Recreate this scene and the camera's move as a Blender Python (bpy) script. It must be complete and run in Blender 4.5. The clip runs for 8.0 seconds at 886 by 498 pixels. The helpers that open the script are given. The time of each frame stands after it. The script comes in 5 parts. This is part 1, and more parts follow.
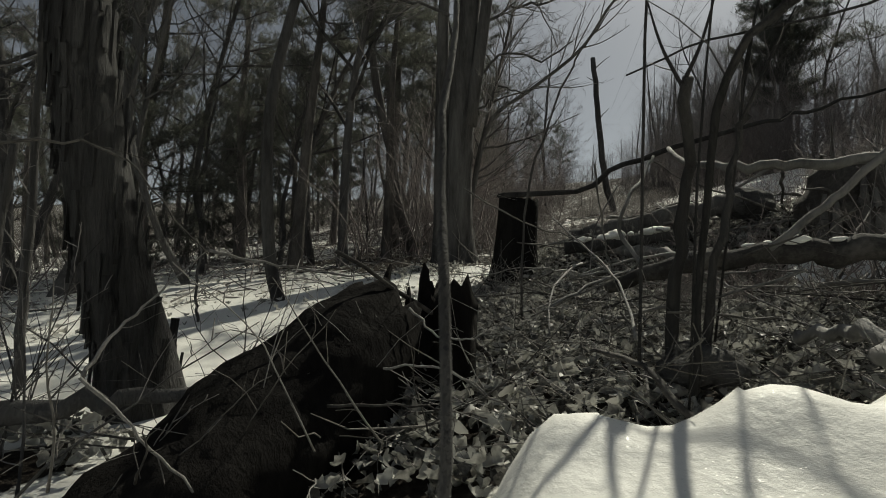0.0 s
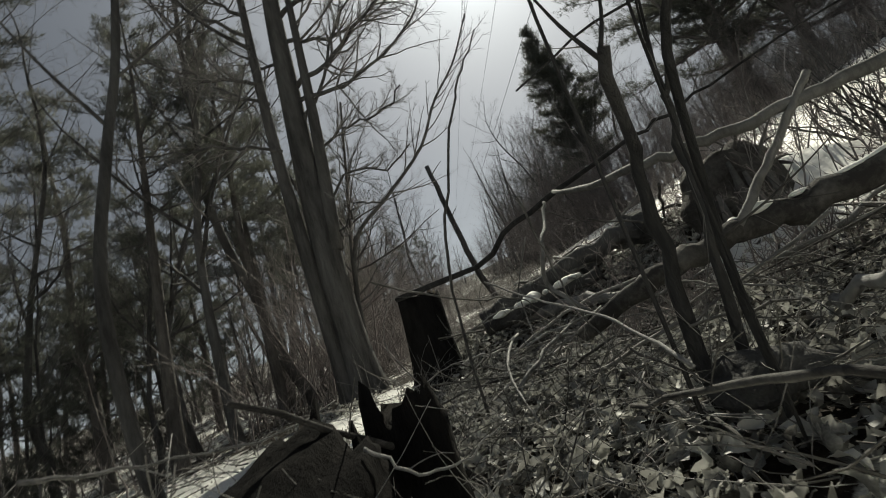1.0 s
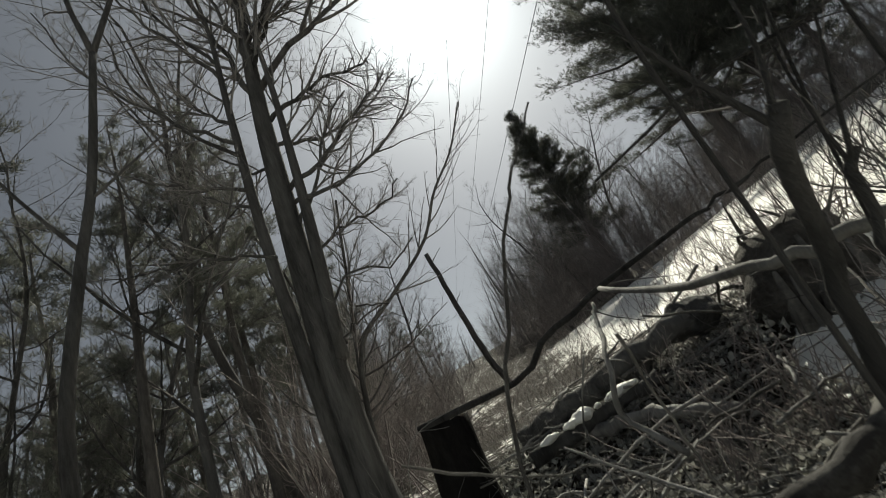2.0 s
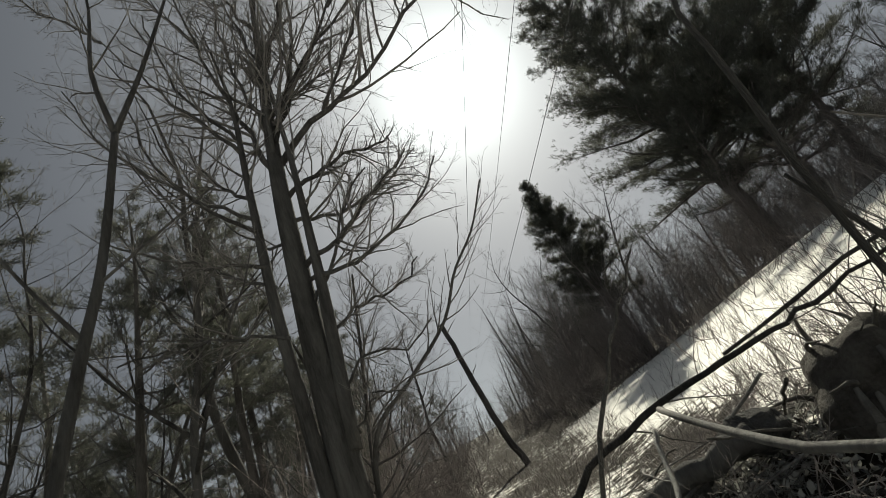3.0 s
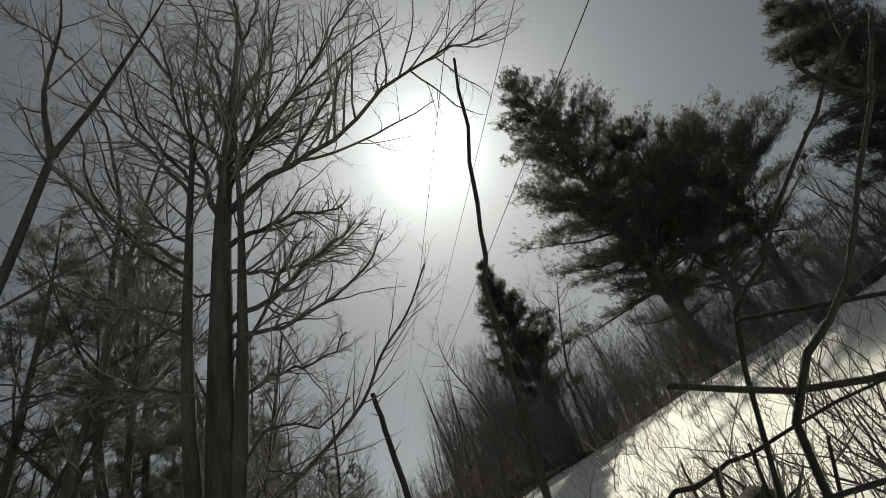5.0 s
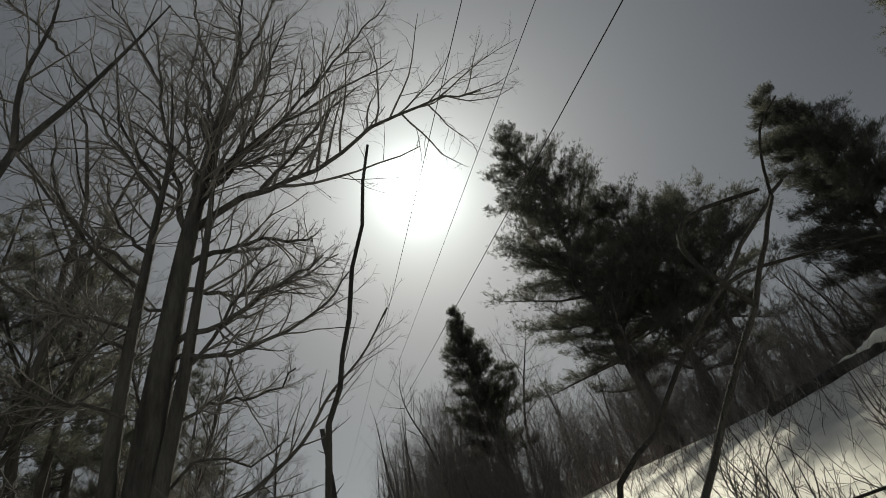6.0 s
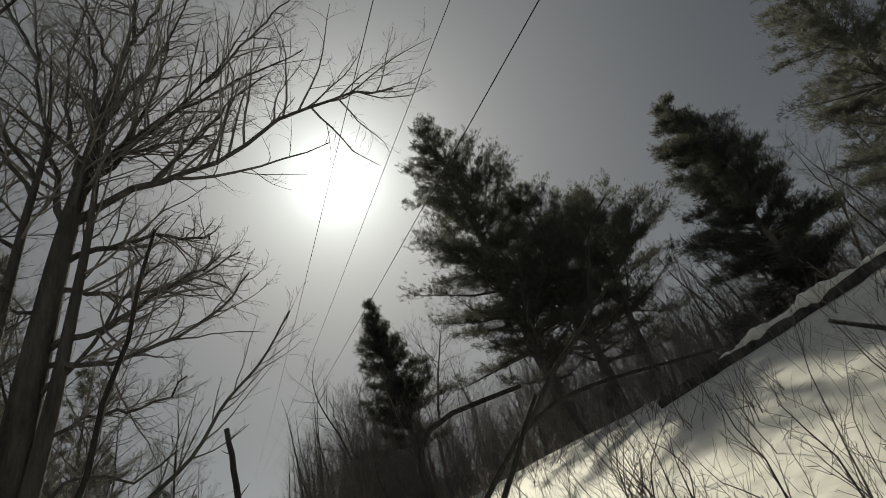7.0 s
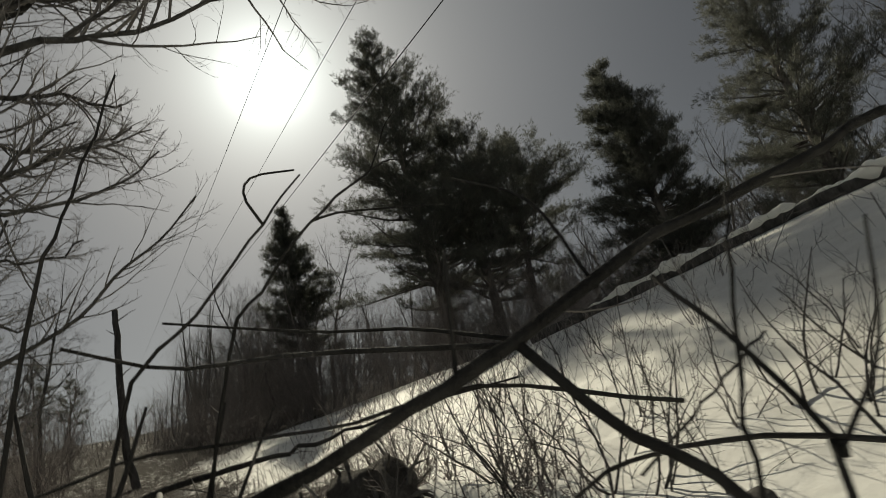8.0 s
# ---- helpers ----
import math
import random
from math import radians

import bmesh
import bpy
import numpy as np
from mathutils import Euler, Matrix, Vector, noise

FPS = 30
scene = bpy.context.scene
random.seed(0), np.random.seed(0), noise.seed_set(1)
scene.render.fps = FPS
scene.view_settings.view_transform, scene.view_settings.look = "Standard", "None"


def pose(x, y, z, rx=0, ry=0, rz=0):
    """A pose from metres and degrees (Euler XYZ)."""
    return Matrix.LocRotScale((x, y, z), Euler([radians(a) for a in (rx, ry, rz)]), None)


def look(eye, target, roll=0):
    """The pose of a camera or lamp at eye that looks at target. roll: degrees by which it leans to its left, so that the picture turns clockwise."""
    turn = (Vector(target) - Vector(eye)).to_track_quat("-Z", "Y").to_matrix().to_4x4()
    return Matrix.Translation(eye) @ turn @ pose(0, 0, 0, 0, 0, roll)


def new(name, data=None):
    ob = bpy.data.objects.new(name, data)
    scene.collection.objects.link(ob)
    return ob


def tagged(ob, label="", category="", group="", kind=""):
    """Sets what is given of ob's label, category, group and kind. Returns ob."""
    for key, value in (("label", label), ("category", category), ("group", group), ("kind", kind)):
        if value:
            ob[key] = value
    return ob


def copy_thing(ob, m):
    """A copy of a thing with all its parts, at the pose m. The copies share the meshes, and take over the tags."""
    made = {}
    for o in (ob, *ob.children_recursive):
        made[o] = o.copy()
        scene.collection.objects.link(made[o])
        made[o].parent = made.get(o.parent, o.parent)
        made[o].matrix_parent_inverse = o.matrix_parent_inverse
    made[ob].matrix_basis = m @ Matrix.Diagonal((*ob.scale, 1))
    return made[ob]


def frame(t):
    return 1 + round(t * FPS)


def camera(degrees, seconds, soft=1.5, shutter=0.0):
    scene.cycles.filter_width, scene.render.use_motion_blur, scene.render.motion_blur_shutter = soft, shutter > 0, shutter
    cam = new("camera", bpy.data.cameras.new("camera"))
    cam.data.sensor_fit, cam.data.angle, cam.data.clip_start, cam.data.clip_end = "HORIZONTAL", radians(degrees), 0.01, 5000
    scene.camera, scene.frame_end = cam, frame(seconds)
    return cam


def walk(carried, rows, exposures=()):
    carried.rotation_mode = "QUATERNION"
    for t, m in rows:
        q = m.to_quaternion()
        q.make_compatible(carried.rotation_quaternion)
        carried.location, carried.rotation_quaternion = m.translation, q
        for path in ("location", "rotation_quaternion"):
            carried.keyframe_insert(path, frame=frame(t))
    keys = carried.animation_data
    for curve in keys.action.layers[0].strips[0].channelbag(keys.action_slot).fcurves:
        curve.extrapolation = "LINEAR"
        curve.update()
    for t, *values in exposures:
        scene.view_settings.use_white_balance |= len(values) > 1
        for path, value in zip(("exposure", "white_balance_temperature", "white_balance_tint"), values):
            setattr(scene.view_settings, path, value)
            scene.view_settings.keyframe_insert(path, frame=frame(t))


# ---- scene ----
cam = camera(78.0, 8.0, 0.8, 0.15)
PATH = [
    (0, (0.049, 0.087, 0.767), (-0.482, 2.014, 0.842), 1.1),
    (0.2, (-0.037, 0.185, 0.718), (-0.549, 2.114, 0.846), 0.3),
    (0.5, (-0.093, 0.278, 0.668), (-0.540, 2.218, 0.863), 0.7),
    (0.8, (-0.215, 0.455, 0.685), (-0.395, 2.412, 1.053), -12.4),
    (1.2, (-0.248, 0.800, 0.743), (-0.205, 2.734, 1.244), -23.4),
    (1.5, (-0.263, 0.965, 0.822), (-0.168, 2.880, 1.390), -26.9),
    (2, (-0.312, 1.203, 1.115), (-0.228, 3.068, 1.828), -25.6),
    (2.2, (-0.326, 1.302, 1.242), (-0.256, 3.141, 2.026), -25.1),
    (3.3, (-0.273, 1.417, 1.527), (-0.106, 3.169, 2.477), -25.9),
    (3.5, (-0.238, 1.416, 1.554), (-0.051, 3.158, 2.517), -25.7),
    (4, (-0.200, 1.419, 1.622), (0.032, 3.138, 2.619), -23.1),
    (4.5, (-0.078, 1.357, 1.638), (0.225, 3.051, 2.657), -22.3),
    (6, (0.244, 1.361, 1.787), (0.701, 2.925, 2.948), -14.5),
    (6.5, (0.342, 1.361, 1.855), (0.919, 2.883, 3.017), -16.1),
    (7, (0.457, 1.301, 1.952), (1.190, 2.828, 3.015), -18.6),
    (7.2, (0.420, 1.200, 1.820), (1.191, 2.737, 2.840), -19.0),
    (7.5, (0.357, 1.049, 1.591), (1.245, 2.594, 2.500), -20.2),
    (7.7, (0.372, 1.003, 1.558), (1.292, 2.554, 2.425), -17.9),
    (7.9, (0.390, 0.893, 1.504), (1.361, 2.448, 2.304), -14.9),
    (8, (0.401, 0.787, 1.460), (1.394, 2.340, 2.236), -12.0),
]
walk(cam, [(t, look(eye, target, roll)) for t, eye, target, roll in PATH],
     exposures=[(0.0, 0.42, 6150, 10), (0.5, 0.65, 6150, 10), (1.0, 0.75, 6150, 10), (2.0, 0.72, 6150, 10), (3.5, 0.62, 6350, 10), (4.5, 0.54, 6350, 10), (6.0, 0.28, 6400, 10), (8.0, 0.22, 6600, 10)])

# ---------------------------------------------------------------- light
SUN_AZ, SUN_EL = radians(14.8), radians(42.0)
SUN = Vector((math.sin(SUN_AZ) * math.cos(SUN_EL), math.cos(SUN_AZ) * math.cos(SUN_EL), math.sin(SUN_EL)))
sun_data = bpy.data.lights.new("sun", "SUN")
sun_data.energy, sun_data.angle, sun_data.color = 2.9, radians(0.6), (1.0, 0.935, 0.73)
sun_ob = new("sun", sun_data)
sun_ob.rotation_euler = (-SUN).to_track_quat("-Z", "Y").to_euler()
sun_ob.location = SUN * 60


def hazy_sky():
    """A thin high haze: a clear sky under a veil that is bright round the sun and along the horizon."""
    world = bpy.data.worlds.new("hazy_sky")
    scene.world = world
    world.use_nodes = True
    nt = world.node_tree
    nt.nodes.clear()
    out = nt.nodes.new("ShaderNodeOutputWorld")
    sky = nt.nodes.new("ShaderNodeTexSky")
    sky.sky_type, sky.sun_disc = "NISHITA", False
    sky.sun_elevation, sky.sun_rotation = SUN_EL, SUN_AZ
    sky.dust_density, sky.air_density = 3.0, 1.0
    bg = nt.nodes.new("ShaderNodeBackground")
    bg.inputs["Strength"].default_value = 0.006
    nt.links.new(sky.outputs[0], bg.inputs["Color"])
    tc = nt.nodes.new("ShaderNodeTexCoord")
    nrm = nt.nodes.new("ShaderNodeVectorMath"); nrm.operation = "NORMALIZE"
    nt.links.new(tc.outputs["Generated"], nrm.inputs[0])
    dot = nt.nodes.new("ShaderNodeVectorMath"); dot.operation = "DOT_PRODUCT"
    dot.inputs[1].default_value = SUN
    nt.links.new(nrm.outputs[0], dot.inputs[0])

    def m(op, a, b=None, clamp=False):
        n = nt.nodes.new("ShaderNodeMath")
        n.operation, n.use_clamp = op, clamp
        for i, v in enumerate((a, b)):
            if v is None:
                continue
            if isinstance(v, (int, float)):
                n.inputs[i].default_value = v
            else:
                nt.links.new(v, n.inputs[i])
        return n.outputs[0]

    d = m("MAXIMUM", dot.outputs["Value"], 0.0)
    veil = m("MULTIPLY", m("POWER", d, 6.5), 0.17)
    inner = m("MULTIPLY", m("POWER", d, 60.0), 0.30)
    ring = m("MULTIPLY", m("POWER", d, 1100.0), 1.6)
    sep = nt.nodes.new("ShaderNodeSeparateXYZ")
    nt.links.new(nrm.outputs[0], sep.inputs[0])
    low = m("SUBTRACT", 1.0, m("ABSOLUTE", sep.outputs["Z"]), True)
    rim = m("MULTIPLY", m("MULTIPLY", m("POWER", low, 5.0), 0.40), m("ADD", m("MULTIPLY", d, 0.2), 0.8))
    cloud = nt.nodes.new("ShaderNodeTexNoise")
    cloud.inputs["Scale"].default_value, cloud.inputs["Detail"].default_value = 2.2, 5.0
    nt.links.new(nrm.outputs[0], cloud.inputs["Vector"])
    base = m("MULTIPLY", m("ADD", m("MULTIPLY", cloud.outputs[0], 0.35), 0.82), 0.04)
    halo = m("MULTIPLY", m("POWER", d, 260.0), 0.45)
    total = m("ADD", m("ADD", m("ADD", base, veil), m("ADD", inner, m("ADD", ring, halo))), rim)
    bg2 = nt.nodes.new("ShaderNodeBackground")
    tint = nt.nodes.new("ShaderNodeMix"); tint.data_type = "RGBA"
    tint.inputs["A"].default_value, tint.inputs["B"].default_value = (0.955, 1.0, 1.01, 1), (0.90, 1.0, 0.97, 1)
    nt.links.new(m("MULTIPLY", total, 2.0, True), tint.inputs["Factor"])
    nt.links.new(tint.outputs["Result"], bg2.inputs["Color"])
    nt.links.new(total, bg2.inputs["Strength"])
    add = nt.nodes.new("ShaderNodeAddShader")
    nt.links.new(bg.outputs[0], add.inputs[0])
    nt.links.new(bg2.outputs[0], add.inputs[1])
    nt.links.new(add.outputs[0], out.inputs["Surface"])


hazy_sky()


# ---------------------------------------------------------------- materials
def surface(name, dark, light, scale, rough=0.9, bump=0.4, fine=6.0, stretch=(1, 1, 1), vary=0.0, spec=0.2, depth=0.02, third=None):
    """Two tones mixed by broad and fine noise, with relief from the fine noise."""
    dark, light = [(c[0] * 0.95, c[1], c[2] * 1.05) for c in (dark, light)]
    mat = bpy.data.materials.new(name)
    mat.use_nodes = True
    nt = mat.node_tree
    bsdf = nt.nodes["Principled BSDF"]
    tc = nt.nodes.new("ShaderNodeTexCoord")
    mp = nt.nodes.new("ShaderNodeMapping")
    mp.inputs["Scale"].default_value = stretch
    nt.links.new(tc.outputs["Object"], mp.inputs["Vector"])
    big = nt.nodes.new("ShaderNodeTexNoise")
    big.inputs["Scale"].default_value, big.inputs["Detail"].default_value = scale, 4
    small = nt.nodes.new("ShaderNodeTexNoise")
    small.inputs["Scale"].default_value, small.inputs["Detail"].default_value, small.inputs["Roughness"].default_value = scale * fine, 6, 0.7
    for n in (big, small):
        nt.links.new(mp.outputs[0], n.inputs["Vector"])
    mul = nt.nodes.new("ShaderNodeMath"); mul.operation = "MULTIPLY_ADD"
    nt.links.new(small.outputs[0], mul.inputs[0])
    mul.inputs[1].default_value = 0.6
    half = nt.nodes.new("ShaderNodeMath"); half.operation = "MULTIPLY_ADD"
    nt.links.new(big.outputs[0], half.inputs[0])
    half.inputs[1].default_value, half.inputs[2].default_value = 0.9, -0.25
    nt.links.new(half.outputs[0], mul.inputs[2])
    fac = mul.outputs[0]
    if vary:
        oi = nt.nodes.new("ShaderNodeObjectInfo")
        geo = nt.nodes.new("ShaderNodeNewGeometry")
        s = nt.nodes.new("ShaderNodeMath"); s.operation = "ADD"
        nt.links.new(oi.outputs["Random"], s.inputs[0])
        nt.links.new(geo.outputs["Random Per Island"], s.inputs[1])
        v = nt.nodes.new("ShaderNodeMath"); v.operation = "MULTIPLY_ADD"
        nt.links.new(s.outputs[0], v.inputs[0])
        v.inputs[1].default_value = vary
        nt.links.new(fac, v.inputs[2])
        w = nt.nodes.new("ShaderNodeMath"); w.operation = "SUBTRACT"
        nt.links.new(v.outputs[0], w.inputs[0])
        w.inputs[1].default_value = vary
        fac = w.outputs[0]
    ramp = nt.nodes.new("ShaderNodeValToRGB")
    ramp.color_ramp.elements[0].position, ramp.color_ramp.elements[1].position = 0.25, 0.75
    ramp.color_ramp.elements[0].color, ramp.color_ramp.elements[1].color = (*dark, 1), (*light, 1)
    if third:
        e = ramp.color_ramp.elements.new(0.9)
        e.color = (*third, 1)
    nt.links.new(fac, ramp.inputs[0])
    nt.links.new(ramp.outputs[0], bsdf.inputs["Base Color"])
    bp = nt.nodes.new("ShaderNodeBump")
    bp.inputs["Strength"].default_value, bp.inputs["Distance"].default_value = bump, depth
    nt.links.new(small.outputs[0], bp.inputs["Height"])
    nt.links.new(bp.outputs[0], bsdf.inputs["Normal"])
    bsdf.inputs["Roughness"].default_value = rough
    bsdf.inputs["Specular IOR Level"].default_value = spec
    return mat


BARK = surface("dark_bark", (0.045, 0.041, 0.038), (0.165, 0.152, 0.140), 5, 0.95, 1.0, 5, (1, 1, 0.18), depth=0.05, vary=0.2)
BARK_SHAGGY = surface("shaggy_bark", (0.016, 0.015, 0.014), (0.14, 0.13, 0.122), 6, 0.95, 1.0, 6, (1, 1, 0.12), depth=0.06)
PINE_BARK = surface("pine_bark", (0.075, 0.066, 0.058), (0.23, 0.20, 0.178), 5, 0.95, 1.0, 5, (1, 1, 0.25), depth=0.05, vary=0.2)
# A darker version of the bark tone, for the near dead stems and limbs.
BARK_DARK = surface("darker_bark", (0.018, 0.017, 0.016), (0.085, 0.078, 0.072), 6, 0.95, 1.0, 5, (1, 1, 0.2), depth=0.04, vary=0.15)
TWIG = surface("twig_bark", (0.10, 0.089, 0.081), (0.27, 0.243, 0.222), 3, 0.9, 0.3, 8, vary=0.25)
TWIG_RED = surface("reddish_twig", (0.145, 0.121, 0.110), (0.33, 0.28, 0.255), 2, 0.9, 0.2, 8, vary=0.25)
PALE_WOOD = surface("weathered_wood", (0.09, 0.082, 0.073), (0.33, 0.305, 0.275), 7, 0.75, 0.7, 6, (1, 1, 0.3), vary=0.25, spec=0.35)
GREY_WOOD = surface("grey_wood", (0.055, 0.050, 0.045), (0.21, 0.195, 0.175), 7, 0.8, 0.7, 6, (1, 1, 0.3), vary=0.2, spec=0.3)
BROWN_STICK = surface("dead_stick", (0.042, 0.037, 0.033), (0.19, 0.172, 0.15), 7, 0.85, 0.6, 6, vary=0.45)
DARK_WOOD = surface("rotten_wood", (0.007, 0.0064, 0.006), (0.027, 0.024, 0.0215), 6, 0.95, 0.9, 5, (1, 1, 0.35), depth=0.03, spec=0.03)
CUT_WOOD = surface("cut_wood", (0.07, 0.052, 0.036), (0.20, 0.16, 0.115), 14, 0.9, 0.6, 4)
NEEDLES = surface("pine_needles", (0.085, 0.085, 0.068), (0.185, 0.181, 0.145), 1.2, 0.6, 0.0, 5, vary=0.35, spec=0.35)
LEAF = surface("dry_leaf", (0.045, 0.041, 0.036), (0.50, 0.47, 0.41), 12, 0.55, 0.4, 5, vary=0.75, spec=0.45, depth=0.004)
STONE = surface("grey_stone", (0.045, 0.042, 0.040), (0.17, 0.158, 0.145), 5, 0.9, 1.0, 7, depth=0.04)
def let_light_through(mat, share):
    """Thin leaves and needles pass some light from behind."""
    nt = mat.node_tree
    bsdf, out = nt.nodes["Principled BSDF"], nt.nodes["Material Output"]
    glow = nt.nodes.new("ShaderNodeBsdfTranslucent")
    nt.links.new(bsdf.inputs["Base Color"].links[0].from_socket, glow.inputs["Color"])
    mix = nt.nodes.new("ShaderNodeMixShader")
    mix.inputs[0].default_value = share
    nt.links.new(bsdf.outputs[0], mix.inputs[1])
    nt.links.new(glow.outputs[0], mix.inputs[2])
    nt.links.new(mix.outputs[0], out.inputs["Surface"])


let_light_through(NEEDLES, 0.5)
let_light_through(LEAF, 0.25)
WIRE = surface("wire", (0.03, 0.03, 0.03), (0.06, 0.06, 0.06), 3, 0.5, 0.1, 4)


def crystal_snow(name):
    """Old granular snow with leaf litter and soil where the sheet's litter value says so."""
    mat = bpy.data.materials.new(name)
    mat.use_nodes = True
    nt = mat.node_tree
    snow = nt.nodes["Principled BSDF"]
    out = nt.nodes["Material Output"]
    tc = nt.nodes.new("ShaderNodeTexCoord")

    def noise_node(scale, detail, rough=0.55):
        n = nt.nodes.new("ShaderNodeTexNoise")
        n.inputs["Scale"].default_value, n.inputs["Detail"].default_value, n.inputs["Roughness"].default_value = scale, detail, rough
        nt.links.new(tc.outputs["Object"], n.inputs["Vector"])
        return n

    mid, grain, spark = noise_node(3.0, 5), noise_node(95.0, 3, 0.7), noise_node(420.0, 1)
    ramp = nt.nodes.new("ShaderNodeValToRGB")
    ramp.color_ramp.elements[0].position, ramp.color_ramp.elements[1].position = 0.3, 0.7
    ramp.color_ramp.elements[0].color, ramp.color_ramp.elements[1].color = (0.72, 0.71, 0.665, 1), (0.84, 0.835, 0.79, 1)
    nt.links.new(mid.outputs[0], ramp.inputs[0])
    nt.links.new(ramp.outputs[0], snow.inputs["Base Color"])
    facet = nt.nodes.new("ShaderNodeMapRange")
    facet.inputs["From Min"].default_value, facet.inputs["From Max"].default_value = 0.63, 0.7
    facet.inputs["To Min"].default_value, facet.inputs["To Max"].default_value = 0.7, 0.12
    nt.links.new(noise_node(260.0, 1).outputs[0], facet.inputs["Value"])
    nt.links.new(facet.outputs[0], snow.inputs["Roughness"])
    snow.inputs["Specular IOR Level"].default_value = 0.55
    b1 = nt.nodes.new("ShaderNodeBump"); b1.inputs["Strength"].default_value, b1.inputs["Distance"].default_value = 0.3, 0.03
    b2 = nt.nodes.new("ShaderNodeBump"); b2.inputs["Strength"].default_value, b2.inputs["Distance"].default_value = 0.07, 0.003
    b3 = nt.nodes.new("ShaderNodeBump"); b3.inputs["Strength"].default_value, b3.inputs["Distance"].default_value = 0.3, 0.002
    nt.links.new(noise_node(11.0, 4).outputs[0], b1.inputs["Height"])
    nt.links.new(grain.outputs[0], b2.inputs["Height"])
    nt.links.new(spark.outputs[0], b3.inputs["Height"])
    nt.links.new(b1.outputs[0], b2.inputs["Normal"])
    nt.links.new(b2.outputs[0], b3.inputs["Normal"])
    nt.links.new(b3.outputs[0], snow.inputs["Normal"])
    soil = nt.nodes.new("ShaderNodeBsdfPrincipled")
    ramp2 = nt.nodes.new("ShaderNodeValToRGB")
    ramp2.color_ramp.elements[0].position, ramp2.color_ramp.elements[1].position = 0.35, 0.72
    ramp2.color_ramp.elements[0].color, ramp2.color_ramp.elements[1].color = (0.018, 0.015, 0.013, 1), (0.10, 0.085, 0.07, 1)
    nt.links.new(noise_node(26.0, 8, 0.75).outputs[0], ramp2.inputs[0])
    nt.links.new(ramp2.outputs[0], soil.inputs["Base Color"])
    soil.inputs["Roughness"].default_value = 0.95
    soil.inputs["Specular IOR Level"].default_value = 0.1
    b4 = nt.nodes.new("ShaderNodeBump"); b4.inputs["Strength"].default_value, b4.inputs["Distance"].default_value = 1.0, 0.05
    nt.links.new(noise_node(40.0, 6, 0.7).outputs[0], b4.inputs["Height"])
    nt.links.new(b4.outputs[0], soil.inputs["Normal"])
    at = nt.nodes.new("ShaderNodeAttribute"); at.attribute_name = "litter"
    edge = nt.nodes.new("ShaderNodeMath"); edge.operation = "MULTIPLY_ADD"
    nt.links.new(noise_node(5.0, 6, 0.65).outputs[0], edge.inputs[0])
    edge.inputs[1].default_value = 1.1
    nt.links.new(at.outputs["Fac"], edge.inputs[2])
    step = nt.nodes.new("ShaderNodeMapRange")
    step.inputs["From Min"].default_value, step.inputs["From Max"].default_value = 1.0, 1.1
    nt.links.new(edge.outputs[0], step.inputs["Value"])
    mix = nt.nodes.new("ShaderNodeMixShader")
    nt.links.new(step.outputs[0], mix.inputs[0])
    nt.links.new(snow.outputs[0], mix.inputs[1])
    nt.links.new(soil.outputs[0], mix.inputs[2])
    nt.links.new(mix.outputs[0], out.inputs["Surface"])
    return mat


SNOW = crystal_snow("granular_snow")


# ---------------------------------------------------------------- mesh helpers
class Geo:
    """Gathers vertices and faces of one mesh."""

    def __init__(self):
        self.v, self.f = [], []

    def tube(self, pts, radii, sides=5, tip=True):
        pts = [Vector(p) for p in pts]
        n, base = len(pts), len(self.v)
        t0 = (pts[1] - pts[0]).normalized()
        u = t0.cross(Vector((0.31, 0.77, 0.55))).normalized()
        ring = [(math.cos(2 * math.pi * k / sides), math.sin(2 * math.pi * k / sides)) for k in range(sides)]
        for i, p in enumerate(pts):
            t = (pts[min(i + 1, n - 1)] - pts[max(i - 1, 0)]).normalized()
            u = (u - t * u.dot(t)).normalized()
            w = t.cross(u)
            r = radii[i]
            for c, s in ring:
                self.v.append((p.x + r * (c * u.x + s * w.x), p.y + r * (c * u.y + s * w.y), p.z + r * (c * u.z + s * w.z)))
        for i in range(n - 1):
            a = base + i * sides
            for k in range(sides):
                k2 = (k + 1) % sides
                self.f.append((a + k, a + k2, a + sides + k2, a + sides + k))
        if tip:
            self.f.append(tuple(base + k for k in reversed(range(sides))))
            self.f.append(tuple(base + (n - 1) * sides + k for k in range(sides)))
        return self

    def mesh(self, name, material, smooth=True):
        me = bpy.data.meshes.new(name)
        me.from_pydata(self.v, [], self.f)
        if smooth:
            me.polygons.foreach_set("use_smooth", [True] * len(me.polygons))
        me.materials.append(material)
        me.update()
        return me


def part(name, geo, material, parent, label=""):
    """One mesh object, under a thing if one is given."""
    ob = new(name, geo if isinstance(geo, bpy.types.Mesh) else geo.mesh(name, material))
    if parent:
        ob.parent = parent
    if label:
        ob["label"] = label
    return ob


def thing(name, label, category, at=(0, 0, 0), group="", kind=""):
    ob = new(name)
    ob.location = at
    return tagged(ob, label, category, group, kind)


def smooth_line(pts, n):
    """Points along a soft curve through the given ones."""
    pts = [Vector(p) for p in pts]
    if len(pts) == 2:
        return [pts[0].lerp(pts[1], i / n) for i in range(n + 1)]
    ext = [2 * pts[0] - pts[1]] + pts + [2 * pts[-1] - pts[-2]]
    out = []
    m = len(pts) - 1
    for i in range(n + 1):
        s = i / n * m
        k = min(int(s), m - 1)
        f = s - k
        a, b, c, d = ext[k:k + 4]
        out.append(0.5 * ((2 * b) + (c - a) * f + (2 * a - 5 * b + 4 * c - d) * f * f + (3 * b - a - 3 * c + d) * f ** 3))
    return out


